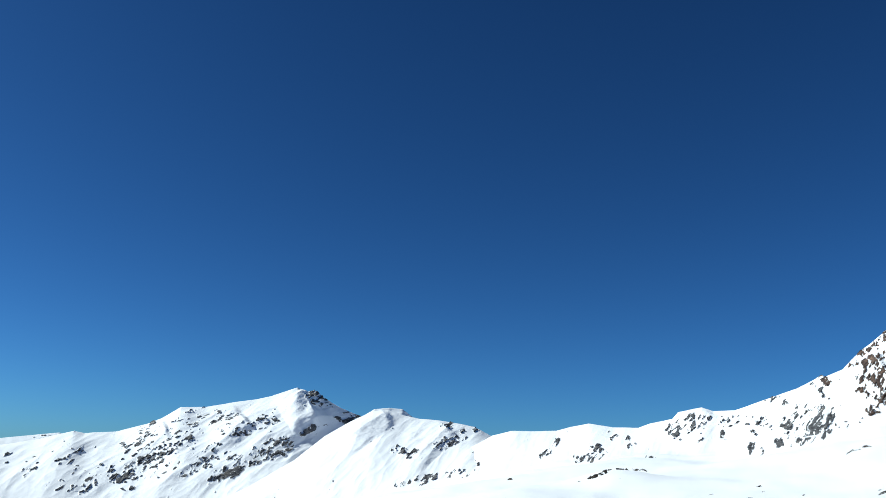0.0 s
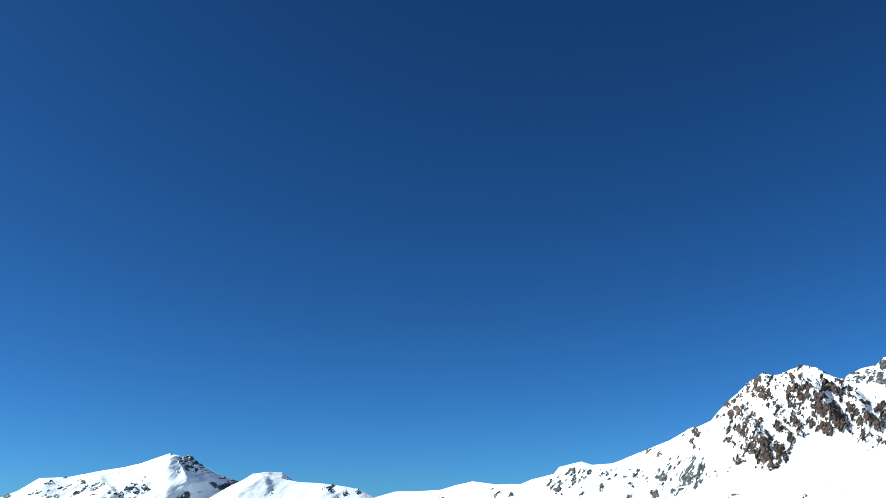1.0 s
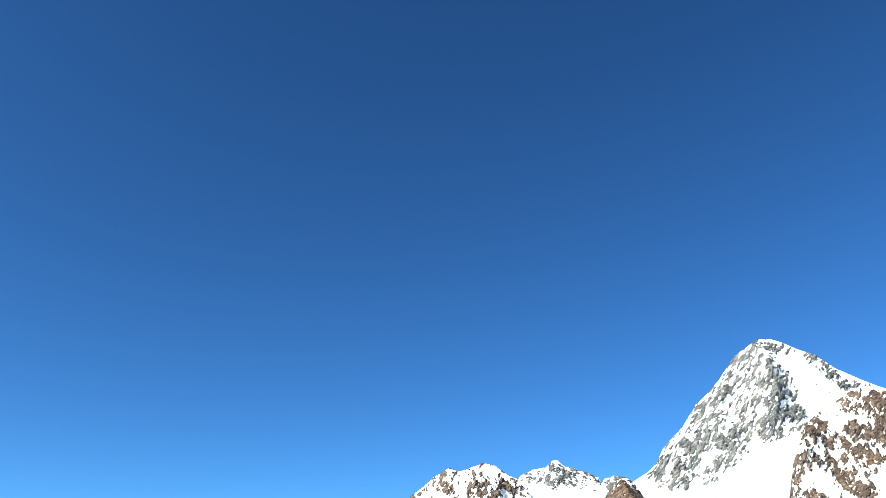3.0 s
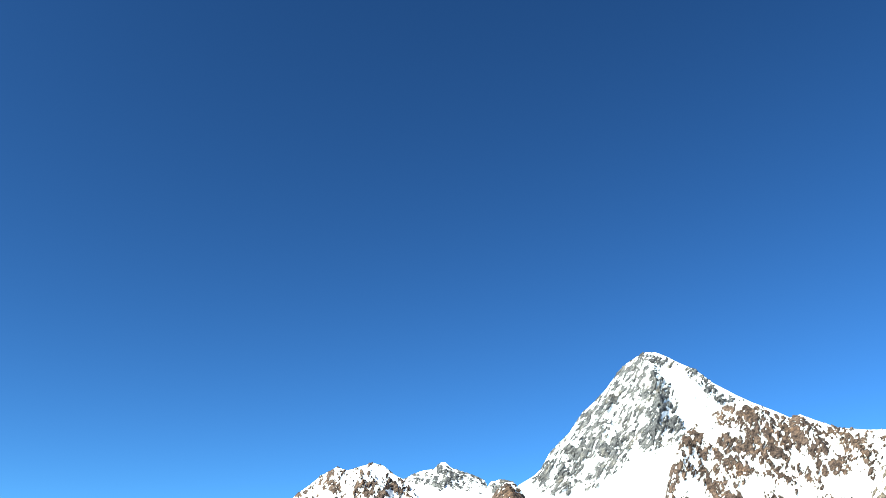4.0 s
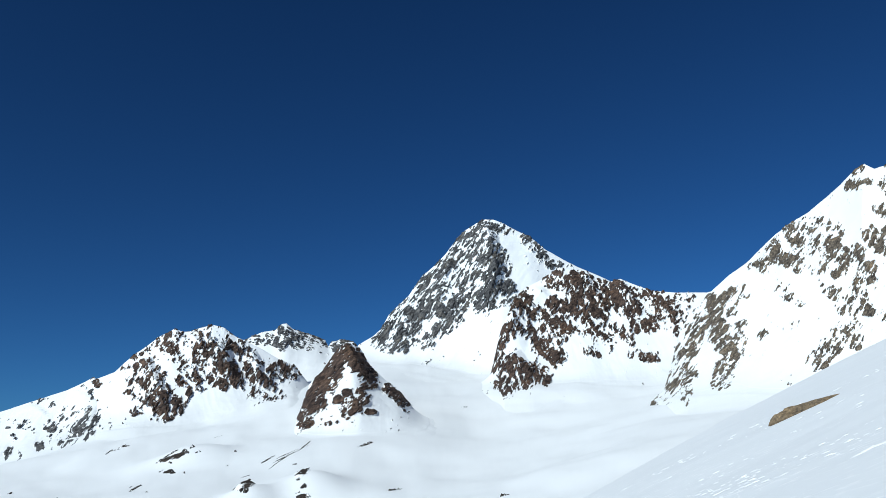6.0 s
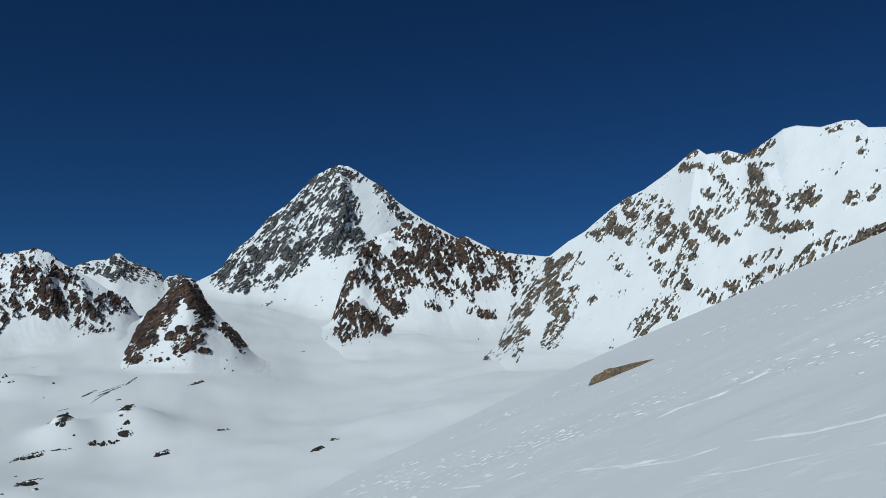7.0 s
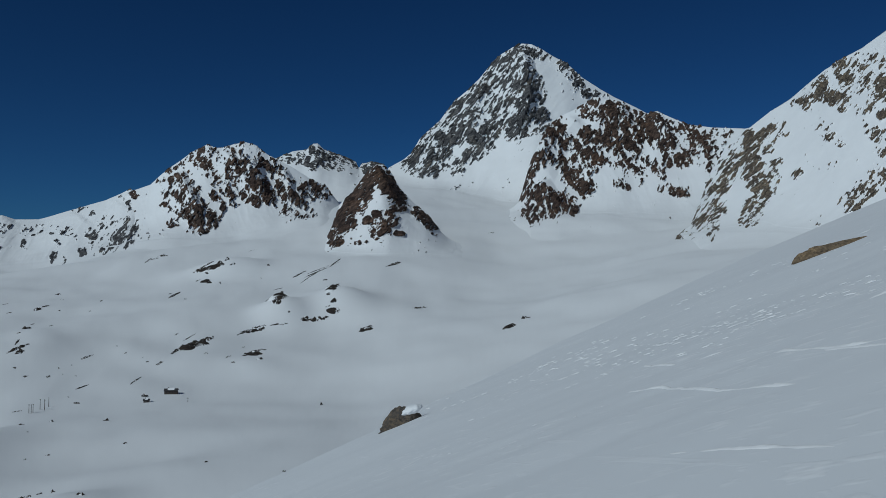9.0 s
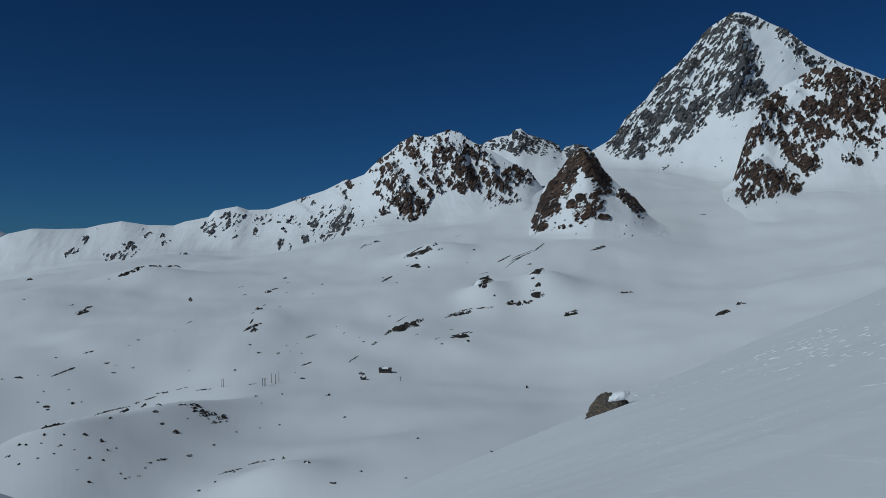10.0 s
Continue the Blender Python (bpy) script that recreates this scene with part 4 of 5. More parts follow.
RIGHT_FACE_BROKEN = [
    (854, 1499, 441, 852, 1360, 386, 19), (828, 1431, 371, 838, 1339, 357, 14), (807, 1352, 311, 817, 1326, 318, 11),
    (803, 1210, 262, 766, 1208, 208, 14), (785, 1295, 260, 781, 1259, 243, 9), (765, 1123, 185, 764, 1091, 170, 8),
    (701, 1216, 133, 751, 1186, 182, 13), (729, 1152, 147, 738, 1157, 159, 7), (910, 1274, 446, 897, 1232, 406, 10),
    (878, 1248, 387, 894, 1180, 371, 11), (846, 1221, 334, 875, 1178, 348, 9), (863, 1203, 343, 883, 1181, 359, 8),
    (778, 1437, 291, 767, 1349, 251, 8),
] + [
    (769, 1567, 314, 752, 1622, 308, 14), (732, 1694, 300, 697, 1647, 242, 14), (714, 1513, 225, 697, 1449, 185, 13),
    (634, 1709, 128, 701, 1728, 268, 18), (633, 1709, 128, 633, 1561, 157, 18), (567, 1445, 92, 601, 1498, 120, 10),
    (764, 1076, 164, 800, 1039, 192, 9), (817, 1075, 226, 831, 1019, 235, 7), (782, 1016, 165, 728, 1086, 130, 4),
    (930, 1274, 478, 940, 1230, 459, 10), (875, 1126, 319, 870, 1098, 307, 11), (848, 1129, 288, 860, 1122, 298, 6),
    (953, 1199, 469, 954, 1163, 469, 8),
] + [
    (898, 1348, 470, 898, 1301, 456, 8), (803, 1578, 371, 812, 1526, 374, 8), (807, 1570, 375, 848, 1513, 437, 3),
    (825, 951, 216, 857, 930, 241, 9), (911, 946, 308, 935, 924, 312, 10), (993, 1000, 426, 978, 979, 392, 7),
    (993, 1060, 462, 1009, 1024, 461, 7), (775, 1079, 178, 854, 910, 230, 9), (854, 910, 230, 909, 863, 256, 6),
]
mountain("mountain", RIGHT_FACE_RIDGE, RIGHT_FACE_FOOT, RIGHT_FACE_CRAGS, RIGHT_FACE_BROKEN, OCHRE, "steep snow face with ochre rock ribs and a blunt summit", 1.4, 0.45, bare=0.14, firm=0.46, taper=-1.5, grain=52, fall=60, crests=[(34.70, 17.01, 33.32, 11.05, 2.00, 0.96, 12),
    (29.08, 13.81, 26.89, 11.22, 1.36, 0.64, 10),
    (24.10, 9.47, 24.31, 4.11, 1.20, 0.64, 12),
    (38.63, 16.34, 39.60, 11.86, 1.76, 0.80, 12),
    (32.20, 13.39, 30.61, 9.58, 1.36, 0.72, 9)])

NEAR_RIB_RIDGE = [
    (378, 491, 74), (411, 473, 95), (435, 459, 110), (455, 445, 127), (469, 435, 136), (486, 441, 156), (513, 452, 184),
    (535, 461, 205), (570, 474, 227), (591, 479, 238), (598, 475, 248), (618, 462, 267), (655, 435, 295), (694, 398, 313),
]
NEAR_RIB_FOOT = [
    (293, 380, 50), (311, 358, 62), (324, 341, 71), (334, 327, 78), (341, 316, 83), (344, 312, 85), (348, 307, 88), (350, 302, 90),
    (355, 295, 93), (358, 290, 95), (360, 286, 97), (367, 274, 102), (378, 251, 111), (390, 224, 120),
]
NEAR_RIB_CRAGS = [
    (443, 454, 116, 454, 446, 126, 7), (409, 392, 109, 420, 392, 115, 3), (384, 342, 107, 396, 347, 116, 6),
    (428, 375, 135, 441, 371, 147, 8), (474, 404, 167, 495, 399, 180, 8), (386, 324, 113, 397, 320, 120, 9),
    (424, 346, 136, 422, 339, 136, 8), (405, 320, 125, 441, 328, 151, 13), (495, 384, 184, 513, 368, 199, 13),
]
NEAR_RIB_BROKEN = [
    (491, 443, 162, 506, 438, 186, 11), (525, 443, 199, 566, 452, 227, 9), (437, 452, 113, 422, 411, 114, 5),
    (377, 345, 100, 399, 347, 119, 6),
]
mountain("mountain", NEAR_RIB_RIDGE, NEAR_RIB_FOOT, NEAR_RIB_CRAGS, NEAR_RIB_BROKEN, NEAR_BROWN, "dark brown rock spur of a mountain half buried in snow", 1.0, 0.42, bare=-0.08, blend=6, grain=38, fall=45)



# ---- bare rocks and stones in the valley ----
def rock_ridge(name, a, b, high, material, label, seed, deep=1.3, group="bare rocks in the snow"):
    """A low rock that breaks through the snow from a to b, uneven along its length."""
    a, b = np.array(a, float), np.array(b, float)
    length = max(np.hypot(*(b - a)), high * 1.2)
    mid, way = (a + b) / 2, (b - a) / max(np.hypot(*(b - a)), 1e-6)
    side = np.array([-way[1], way[0]])
    n, k = int(np.clip(length / high * 5, 14, 60)), 9
    u, w = np.meshgrid(np.linspace(-1, 1, n), np.linspace(-1, 1, k), indexing="ij")
    u, w = u.ravel(), w.ravel()
    wander = fractal(np.stack([u * length / high / 3, np.full_like(u, seed * 3.7), np.zeros_like(u)], 1), 1.0, 3) * high
    swell = 0.75 + 0.9 * fractal(np.stack([u * length / high / 2.5, np.full_like(u, seed * 1.9), np.zeros_like(u) + 5], 1), 1.0, 3, 0.6)
    taper = np.sqrt(np.clip(1 - np.abs(u) ** 2.5, 0, 1))
    x = mid[0] + way[0] * u * length / 2 + side[0] * (w * high * deep * taper + wander)
    y = mid[1] + way[1] * u * length / 2 + side[1] * (w * high * deep * taper + wander)
    p = np.stack([x, y, np.zeros_like(x)], 1)
    bump = fractal(p + seed * 11.3, high * 0.9, 4, 0.6)
    body = taper * (1 - np.abs(w) ** 2.2)
    broad = high > 6
    tall, sunk = (0.5, 0.12) if broad else (1.1, 0.35)
    z = ground_top(x, y) - high * sunk + np.clip(swell, 0.15, 1.4) * high * tall * body * (0.9 + 0.7 * bump)
    rock = 0.75 + 1.2 * fractal(p + 40 + seed, high * 1.5, 3)
    if broad:
        # old snow laps over the edges
        rock = rock - 0.55 + 0.9 * body
    rock = np.clip(rock, -0.4, 1.3)
    p = np.stack([x, y, z], 1)
    base = np.array([mid[0], mid[1], ground_top(mid[:1], mid[1:])[0]])
    ob = mesh_object(name, p - base, grid_quads(n, k), material, rock=rock)
    ob.location = base
    return tagged(ob, label, "rock", group)


def scatter_rocks(rows):
    for x0, y0, x1, y1, high in rows:
        scatter_rocks.count += 1
        long = math.hypot(x1 - x0, y1 - y0)
        if long > 4 * high and long > 12:
            name, label = "rock_ledge", "long dark brown rock ledge breaking through the snow"
        elif high > 4:
            name, label = "rock_outcrop", "broad brown rock outcrop swept bare of snow"
        else:
            name, label = "stone", "small dark stone poking out of the valley snow"
        rock_ridge(name, (x0, y0), (x1, y1), max(high, 0.9), VALLEY_ROCK, label, scatter_rocks.count)


scatter_rocks.count = 0
VALLEY_ROCK = snow_rock_material("snow_dusted_valley_rock", (0.012, 0.01, 0.01), (0.038, 0.031, 0.026), (0.1, 0.08, 0.06), 0.12)
scatter_rocks([
    (-393.2, 668.8, -380.4, 672.7, 1.8), (-379.0, 675.4, -367.0, 683.5, 1.1), (-352.1, 664.0, -333.1, 660.9, 1.1),
    (-393.5, 615.6, -393.4, 628.6, 2.4), (-385.4, 631.8, -386.8, 643.4, 1.7), (-412.1, 607.6, -394.5, 637.3, 1.0),
    (-271.8, 461.0, -272.4, 467.1, 1.5), (-269.8, 502.2, -269.0, 513.2, 1.5), (-265.5, 495.9, -264.9, 504.1, 1.8), (-267.5, 504.2, -265.6, 509.9, 2.7), (-261.4, 489.9, -261.7, 497.9, 1.2), (-259.5, 495.3, -260.6, 505.2, 1.5), (-254.5, 487.4, -255.2, 502.7, 2.1), (-259.4, 503.0, -255.8, 507.1, 1.2), (-253.5, 499.2, -252.6, 507.2, 1.5),
    (-249.2, 500.3, -246.2, 507.3, 1.8), (-246.6, 489.0, -244.5, 489.6, 1.2), (-247.8, 496.1, -245.3, 497.5, 1.2), (-250.4, 488.5, -248.4, 489.4, 1.2), (-273.1, 499.3, -270.6, 500.8, 1.5), (-256.8, 474.2, -255.2, 473.4, 0.9), (-250.0, 508.6, -247.8, 510.8, 1.2), (-242.8, 498.8, -241.1, 499.5, 0.9), (-257.2, 491.4, -254.8, 505.8, 2.7),
    (-246.9, 498.7, -245.8, 507.5, 2.6), (-251.9, 491.6, -248.7, 489.6, 1.3), (-273.6, 491.8, -272.2, 499.3, 1.0),
    (-283.1, 481.8, -277.5, 480.3, 1.1), (-245.2, 437.5, -246.1, 443.3, 1.9), (-256.9, 444.3, -258.4, 449.3, 1.4),
    (-266.2, 382.4, -266.3, 385.8, 1.8), (-255.1, 381.7, -255.8, 385.2, 1.3), (-265.8, 362.5, -265.6, 365.7, 0.8),
    (-280.9, 371.0, -280.3, 372.5, 1.1),
])
scatter_rocks([
    (-282.3, 359.4, -282.1, 360.8, 0.9), (-281.7, 346.1, -281.9, 349.4, 0.8), (-286.2, 360.0, -284.5, 359.1, 0.7),
    (-266.9, 348.3, -265.0, 347.3, 0.6), (-257.6, 363.0, -257.6, 364.3, 0.7), (-246.4, 359.0, -246.6, 361.2, 0.9),
    (-241.9, 364.1, -240.2, 362.9, 0.9), (-246.8, 382.4, -245.9, 382.6, 0.7), (-247.0, 374.8, -246.9, 376.4, 0.7),
    (-262.0, 353.8, -262.0, 355.0, 0.6), (-273.2, 376.0, -272.4, 377.2, 0.7), (-275.7, 362.9, -275.4, 363.7, 0.7),
    (-270.7, 340.7, -269.5, 340.1, 0.6), (-242.1, 344.8, -241.5, 344.4, 0.6), (-221.6, 439.6, -219.6, 439.4, 1.2),
    (-221.5, 409.0, -219.7, 412.6, 1.3), (-226.6, 386.5, -224.6, 396.3, 0.6), (-224.8, 373.3, -223.6, 373.4, 0.8),
    (-222.7, 351.7, -221.7, 356.9, 0.8),
])
scatter_rocks([
    (-221.3, 360.8, -220.1, 362.1, 0.6), (-229.8, 334.7, -228.6, 336.7, 1.6), (-189.9, 382.8, -183.8, 399.7, 0.8),
    (-184.4, 388.2, -183.5, 390.2, 1.2), (-183.0, 363.9, -181.4, 368.8, 1.0), (-179.1, 412.3, -178.1, 414.9, 1.0),
    (-176.8, 416.8, -173.0, 416.2, 0.8), (-168.2, 413.3, -166.1, 414.4, 1.5), (-137.1, 364.9, -135.6, 368.0, 1.7),
    (-119.0, 347.2, -116.4, 350.0, 1.4), (-185.7, 352.7, -182.9, 352.0, 0.9), (-110.5, 366.5, -109.6, 365.7, 0.7),
    (-85.8, 354.2, -85.1, 354.6, 0.5), (-99.5, 438.0, -99.3, 442.3, 0.6), (-172.2, 531.7, -170.3, 533.6, 1.1),
    (-219.5, 499.9, -219.0, 503.4, 0.8), (-211.8, 511.5, -209.6, 514.0, 0.8), (-227.2, 482.3, -225.8, 481.3, 0.8),
    (-266.1, 599.4, -266.2, 604.0, 1.5),
])
scatter_rocks([
    (-251.7, 613.8, -248.4, 612.0, 1.2), (-248.8, 570.0, -247.9, 571.1, 0.9), (-213.6, 610.6, -209.8, 614.1, 2.4),
    (-267.6, 698.3, -261.4, 697.2, 1.4), (-300.8, 661.5, -294.9, 667.2, 1.0), (-451.8, 596.2, -448.6, 601.2, 2.1),
    (-447.5, 594.1, -444.8, 596.1, 1.4), (-439.3, 611.9, -435.5, 616.6, 1.8), (-433.8, 620.2, -432.8, 620.9, 1.4),
    (-461.7, 601.4, -461.4, 604.7, 1.1), (-458.6, 636.3, -456.0, 637.7, 1.1), (-512.1, 636.8, -503.0, 638.9, 1.5),
    (-498.1, 648.4, -496.3, 649.2, 1.1), (-485.5, 650.1, -484.7, 685.3, 1.1), (-451.4, 690.4, -448.6, 694.3, 1.5),
    (-509.8, 732.5, -503.3, 740.5, 1.7), (-533.5, 718.5, -530.1, 719.8, 1.3), (-518.9, 628.4, -516.2, 630.6, 1.1),
    (-472.1, 622.5, -470.9, 623.4, 1.1),
])
scatter_rocks([
    (-442.6, 708.9, -439.8, 710.6, 1.2), (-469.0, 707.3, -467.8, 712.6, 1.2), (-343.9, 777.4, -341.8, 782.4, 1.6),
    (-324.6, 778.6, -323.8, 788.5, 1.2), (-284.7, 746.6, -279.2, 765.6, 1.1), (-364.8, 804.9, -361.3, 800.2, 1.7),
    (-340.5, 718.0, -338.7, 717.0, 1.5), (-390.2, 721.6, -387.9, 720.3, 1.2), (-255.0, 851.7, -253.0, 856.4, 1.3),
    (-241.9, 762.0, -242.2, 798.4, 0.8), (-241.3, 839.6, -238.5, 853.5, 1.2), (-167.5, 844.4, -164.1, 844.1, 2.0),
    (-483.9, 785.7, -481.3, 787.3, 1.3), (-1193.5, 1517.8, -1179.3, 1518.2, 3.6), (-796.3, 1232.0, -776.8, 1265.3, 4.4),
    (-808.0, 1222.5, -803.5, 1224.5, 2.2),
])
scatter_rocks([
    (-667.5, 940.2, -675.6, 982.3, 3.0), (-696.4, 1001.6, -700.1, 1026.0, 1.8), (-724.3, 1004.0, -733.1, 1033.2, 1.4),
    (-601.8, 1115.6, -570.8, 1063.1, 2.4), (-511.1, 732.2, -503.5, 742.8, 1.0), (-532.4, 716.9, -531.5, 723.0, 1.0),
    (-486.1, 786.7, -483.0, 788.6, 1.0), (-479.7, 763.0, -478.7, 763.7, 1.0), (-478.1, 879.6, -481.4, 903.0, 0.7),
    (-466.8, 832.1, -466.0, 834.9, 0.7), (-742.3, 1249.5, -741.3, 1250.1, 1.6), (-389.5, 839.9, -383.1, 880.6, 2.4),
    (-377.9, 839.6, -380.4, 854.7, 3.4), (-437.2, 985.3, -434.7, 998.7, 4.0), (-421.9, 936.6, -422.8, 944.3, 1.5),
    (-490.0, 1134.0, -486.1, 1145.3, 3.7), (-489.1, 1154.4, -485.8, 1174.5, 1.4), (-394.2, 868.9, -404.0, 902.4, 1.1),
    (-445.8, 1024.2, -446.3, 1037.4, 1.2),
])
scatter_rocks([
    (-517.4, 1114.3, -513.6, 1122.8, 0.9), (-562.9, 1198.7, -562.1, 1219.2, 1.0), (-419.8, 1011.5, -413.3, 1013.6, 1.6),
    (-363.3, 801.4, -362.0, 802.0, 1.3), (-342.3, 775.5, -341.5, 782.5, 0.9), (-815.2, 1029.9, -809.2, 1027.3, 2.0),
    (-341.1, 717.8, -340.0, 718.3, 1.2), (-471.0, 708.7, -466.8, 708.2, 1.0), (-442.7, 708.8, -440.0, 710.6, 0.9),
    (-458.5, 707.5, -457.6, 708.1, 0.9), (-485.9, 671.6, -485.9, 687.3, 0.9), (-340.2, 1384.7, -328.2, 1398.8, 3.7),
    (-341.4, 1381.1, -312.0, 1414.6, 2.1), (-299.1, 1395.7, -298.5, 1403.0, 4.3), (-291.5, 1411.7, -286.6, 1408.7, 5.4),
    (-277.3, 1395.4, -274.4, 1392.0, 4.8), (-317.3, 1371.0, -309.8, 1375.8, 4.2), (-325.1, 1340.9, -317.6, 1353.6, 2.6),
    (-305.0, 1327.2, -293.7, 1322.9, 3.5),
])
scatter_rocks([
    (-280.1, 1307.7, -277.7, 1308.2, 3.0), (-329.1, 1194.2, -327.3, 1260.2, 2.3), (-340.3, 1239.1, -338.7, 1250.5, 1.4),
    (-474.1, 1563.7, -476.5, 1614.2, 1.8), (-468.0, 1638.8, -446.5, 1617.9, 2.5), (-296.2, 1629.8, -280.0, 1652.1, 1.2),
    (-220.4, 1416.6, -217.3, 1413.1, 2.7), (-219.5, 1337.2, -218.4, 1338.1, 1.5), (-158.4, 1071.6, -169.4, 1234.0, 4.4),
    (-153.6, 1072.3, -152.7, 1084.5, 3.2), (-185.3, 1235.1, -172.2, 1254.4, 0.9), (-156.6, 1266.2, -97.7, 1427.2, 0.9),
    (-148.0, 1308.0, -114.7, 1377.3, 1.0), (-115.6, 1296.1, -106.3, 1299.8, 2.4), (-90.0, 1122.0, -89.2, 1276.3, 4.2),
    (-86.9, 1103.2, -82.6, 1111.5, 4.1), (-80.2, 1079.1, -76.3, 1092.5, 4.0), (-94.9, 1094.7, -86.5, 1097.8, 1.6),
    (-105.4, 1059.2, -87.4, 1070.9, 1.6),
])
scatter_rocks([
    (-120.4, 1051.8, -112.5, 1066.1, 2.4), (-139.1, 1061.2, -136.0, 1061.6, 1.6), (-145.0, 1035.3, -133.4, 1042.1, 1.6),
    (-191.6, 989.4, -177.5, 1022.1, 1.9), (-177.5, 1022.1, -160.4, 1032.5, 1.5), (-243.3, 949.9, -236.0, 981.5, 1.1),
    (-258.3, 971.8, -256.3, 979.8, 1.1), (-238.4, 882.1, -237.0, 930.7, 2.0), (-236.0, 915.8, -217.0, 959.0, 4.9),
    (-221.7, 928.5, -213.5, 977.0, 3.5), (-201.9, 874.4, -199.2, 880.5, 2.3), (-163.3, 886.4, -149.2, 908.1, 3.4),
    (-155.3, 910.6, -142.6, 918.9, 1.7), (-142.7, 852.7, -138.7, 860.1, 2.6), (-165.5, 842.3, -164.7, 844.4, 1.9),
    (-172.8, 929.9, -169.1, 933.2, 1.4), (-176.1, 861.6, -173.4, 875.0, 0.7), (-321.5, 852.1, -317.2, 879.0, 1.4),
    (-321.9, 831.3, -321.4, 833.6, 0.7),
])
scatter_rocks([
    (-328.7, 817.2, -327.5, 817.7, 1.3), (-316.8, 797.8, -315.9, 798.2, 1.3), (-303.3, 793.6, -302.5, 796.4, 0.9),
    (-285.2, 746.4, -278.7, 765.8, 0.9), (-280.1, 718.0, -279.6, 719.5, 1.1), (-286.6, 881.9, -284.4, 882.1, 1.4),
    (-305.4, 912.2, -304.7, 914.6, 1.1), (-254.7, 851.8, -252.8, 854.4, 1.0), (-239.6, 837.1, -236.9, 851.4, 0.7),
    (-263.8, 868.0, -262.5, 868.4, 1.0), (-416.5, 1131.7, -412.8, 1131.7, 1.8), (-530.2, 1299.4, -524.2, 1305.9, 2.6),
    (-499.8, 1245.2, -495.7, 1245.3, 2.0), (-429.6, 1210.3, -432.1, 1226.7, 1.0), (-300.9, 1180.1, -297.0, 1172.2, 1.4),
    (-458.1, 1137.1, -456.4, 1135.6, 1.4), (117.9, 881.7, 133.2, 902.4, 4.7), (143.2, 930.2, 156.0, 929.7, 3.3),
    (21.0, 1093.8, 46.1, 1124.6, 2.9),
])
scatter_rocks([
    (-17.0, 1378.1, 8.3, 1418.0, 3.6), (213.6, 1892.6, 232.1, 1894.6, 3.3), (-46.2, 1000.7, -25.9, 1003.0, 4.4),
    (-40.1, 1018.1, -26.2, 1014.6, 2.7), (-62.6, 690.2, -60.2, 690.4, 2.4), (-54.0, 399.7, -52.1, 400.0, 1.4),
    (-245.1, 481.6, -242.5, 498.6, 0.9), (-276.4, 421.5, -277.6, 426.0, 0.9), (-185.8, 407.7, -179.0, 417.2, 0.5),
    (-227.0, 379.8, -225.7, 382.8, 0.5), (-227.5, 355.7, -227.2, 357.3, 0.6), (-411.6, 605.7, -404.5, 621.5, 0.8),
    (-288.5, 379.3, -282.4, 392.7, 0.4), (-395.8, 641.1, -395.5, 647.6, 1.3), (-393.5, 651.4, -387.3, 662.9, 1.1),
    (-237.1, 903.3, -213.8, 946.0, 12.1), (-161.1, 874.8, -143.4, 900.9, 7.0), (-158.7, 1074.0, -166.6, 1208.5, 13.2),
    (-89.1, 1119.0, -89.4, 1263.0, 8.8),
])
scatter_rocks([
    (-85.5, 1078.7, -79.6, 1092.3, 8.5), (-192.1, 999.5, -159.1, 1028.0, 4.4), (-128.9, 1047.3, -83.7, 1073.5, 3.7),
    (-337.6, 1385.3, -288.4, 1394.0, 7.4), (-318.9, 1343.9, -299.5, 1331.5, 8.4),
])
scatter_rocks([
    (-798.5, 1235.7, -783.6, 1245.3, 3.6), (-785.9, 1245.5, -779.0, 1258.0, 3.6), (-781.2, 1258.2, -783.9, 1276.2, 4.4),
    (-773.5, 1287.4, -766.4, 1290.0, 2.9), (-766.4, 1290.0, -758.4, 1287.4, 3.7), (-758.1, 1294.1, -751.9, 1292.8, 2.9),
    (-957.1, 1662.1, -885.6, 1583.5, 4.6), (-927.6, 1644.1, -867.0, 1568.8, 2.7), (-779.0, 1271.8, -775.3, 1279.7, 2.2),
    (-676.3, 954.0, -681.0, 986.9, 2.9), (-689.0, 991.0, -696.3, 1019.3, 1.8), (-487.1, 2015.5, -472.4, 2041.6, 4.1),
    (-478.4, 1589.4, -459.2, 1605.4, 2.4), (-469.5, 1620.3, -446.1, 1618.7, 3.3), (-165.7, 1313.6, -148.7, 1369.4, 2.0),
    (-144.9, 1334.2, -112.9, 1398.7, 1.3), (-111.5, 1380.6, -98.3, 1468.0, 1.4), (-190.2, 1001.3, -177.8, 1020.4, 2.0),
    (-178.0, 1021.9, -160.8, 1032.8, 2.5), (-159.1, 1031.5, -145.2, 1037.1, 1.5),
])


# ---- boulders on the near slope ----
def part(name, bm, material, parent, label=""):
    me = bpy.data.meshes.new(name)
    bm.to_mesh(me)
    bm.free()
    me.materials.append(material)
    ob = new(name, me)
    ob.parent = parent
    return tagged(ob, label)


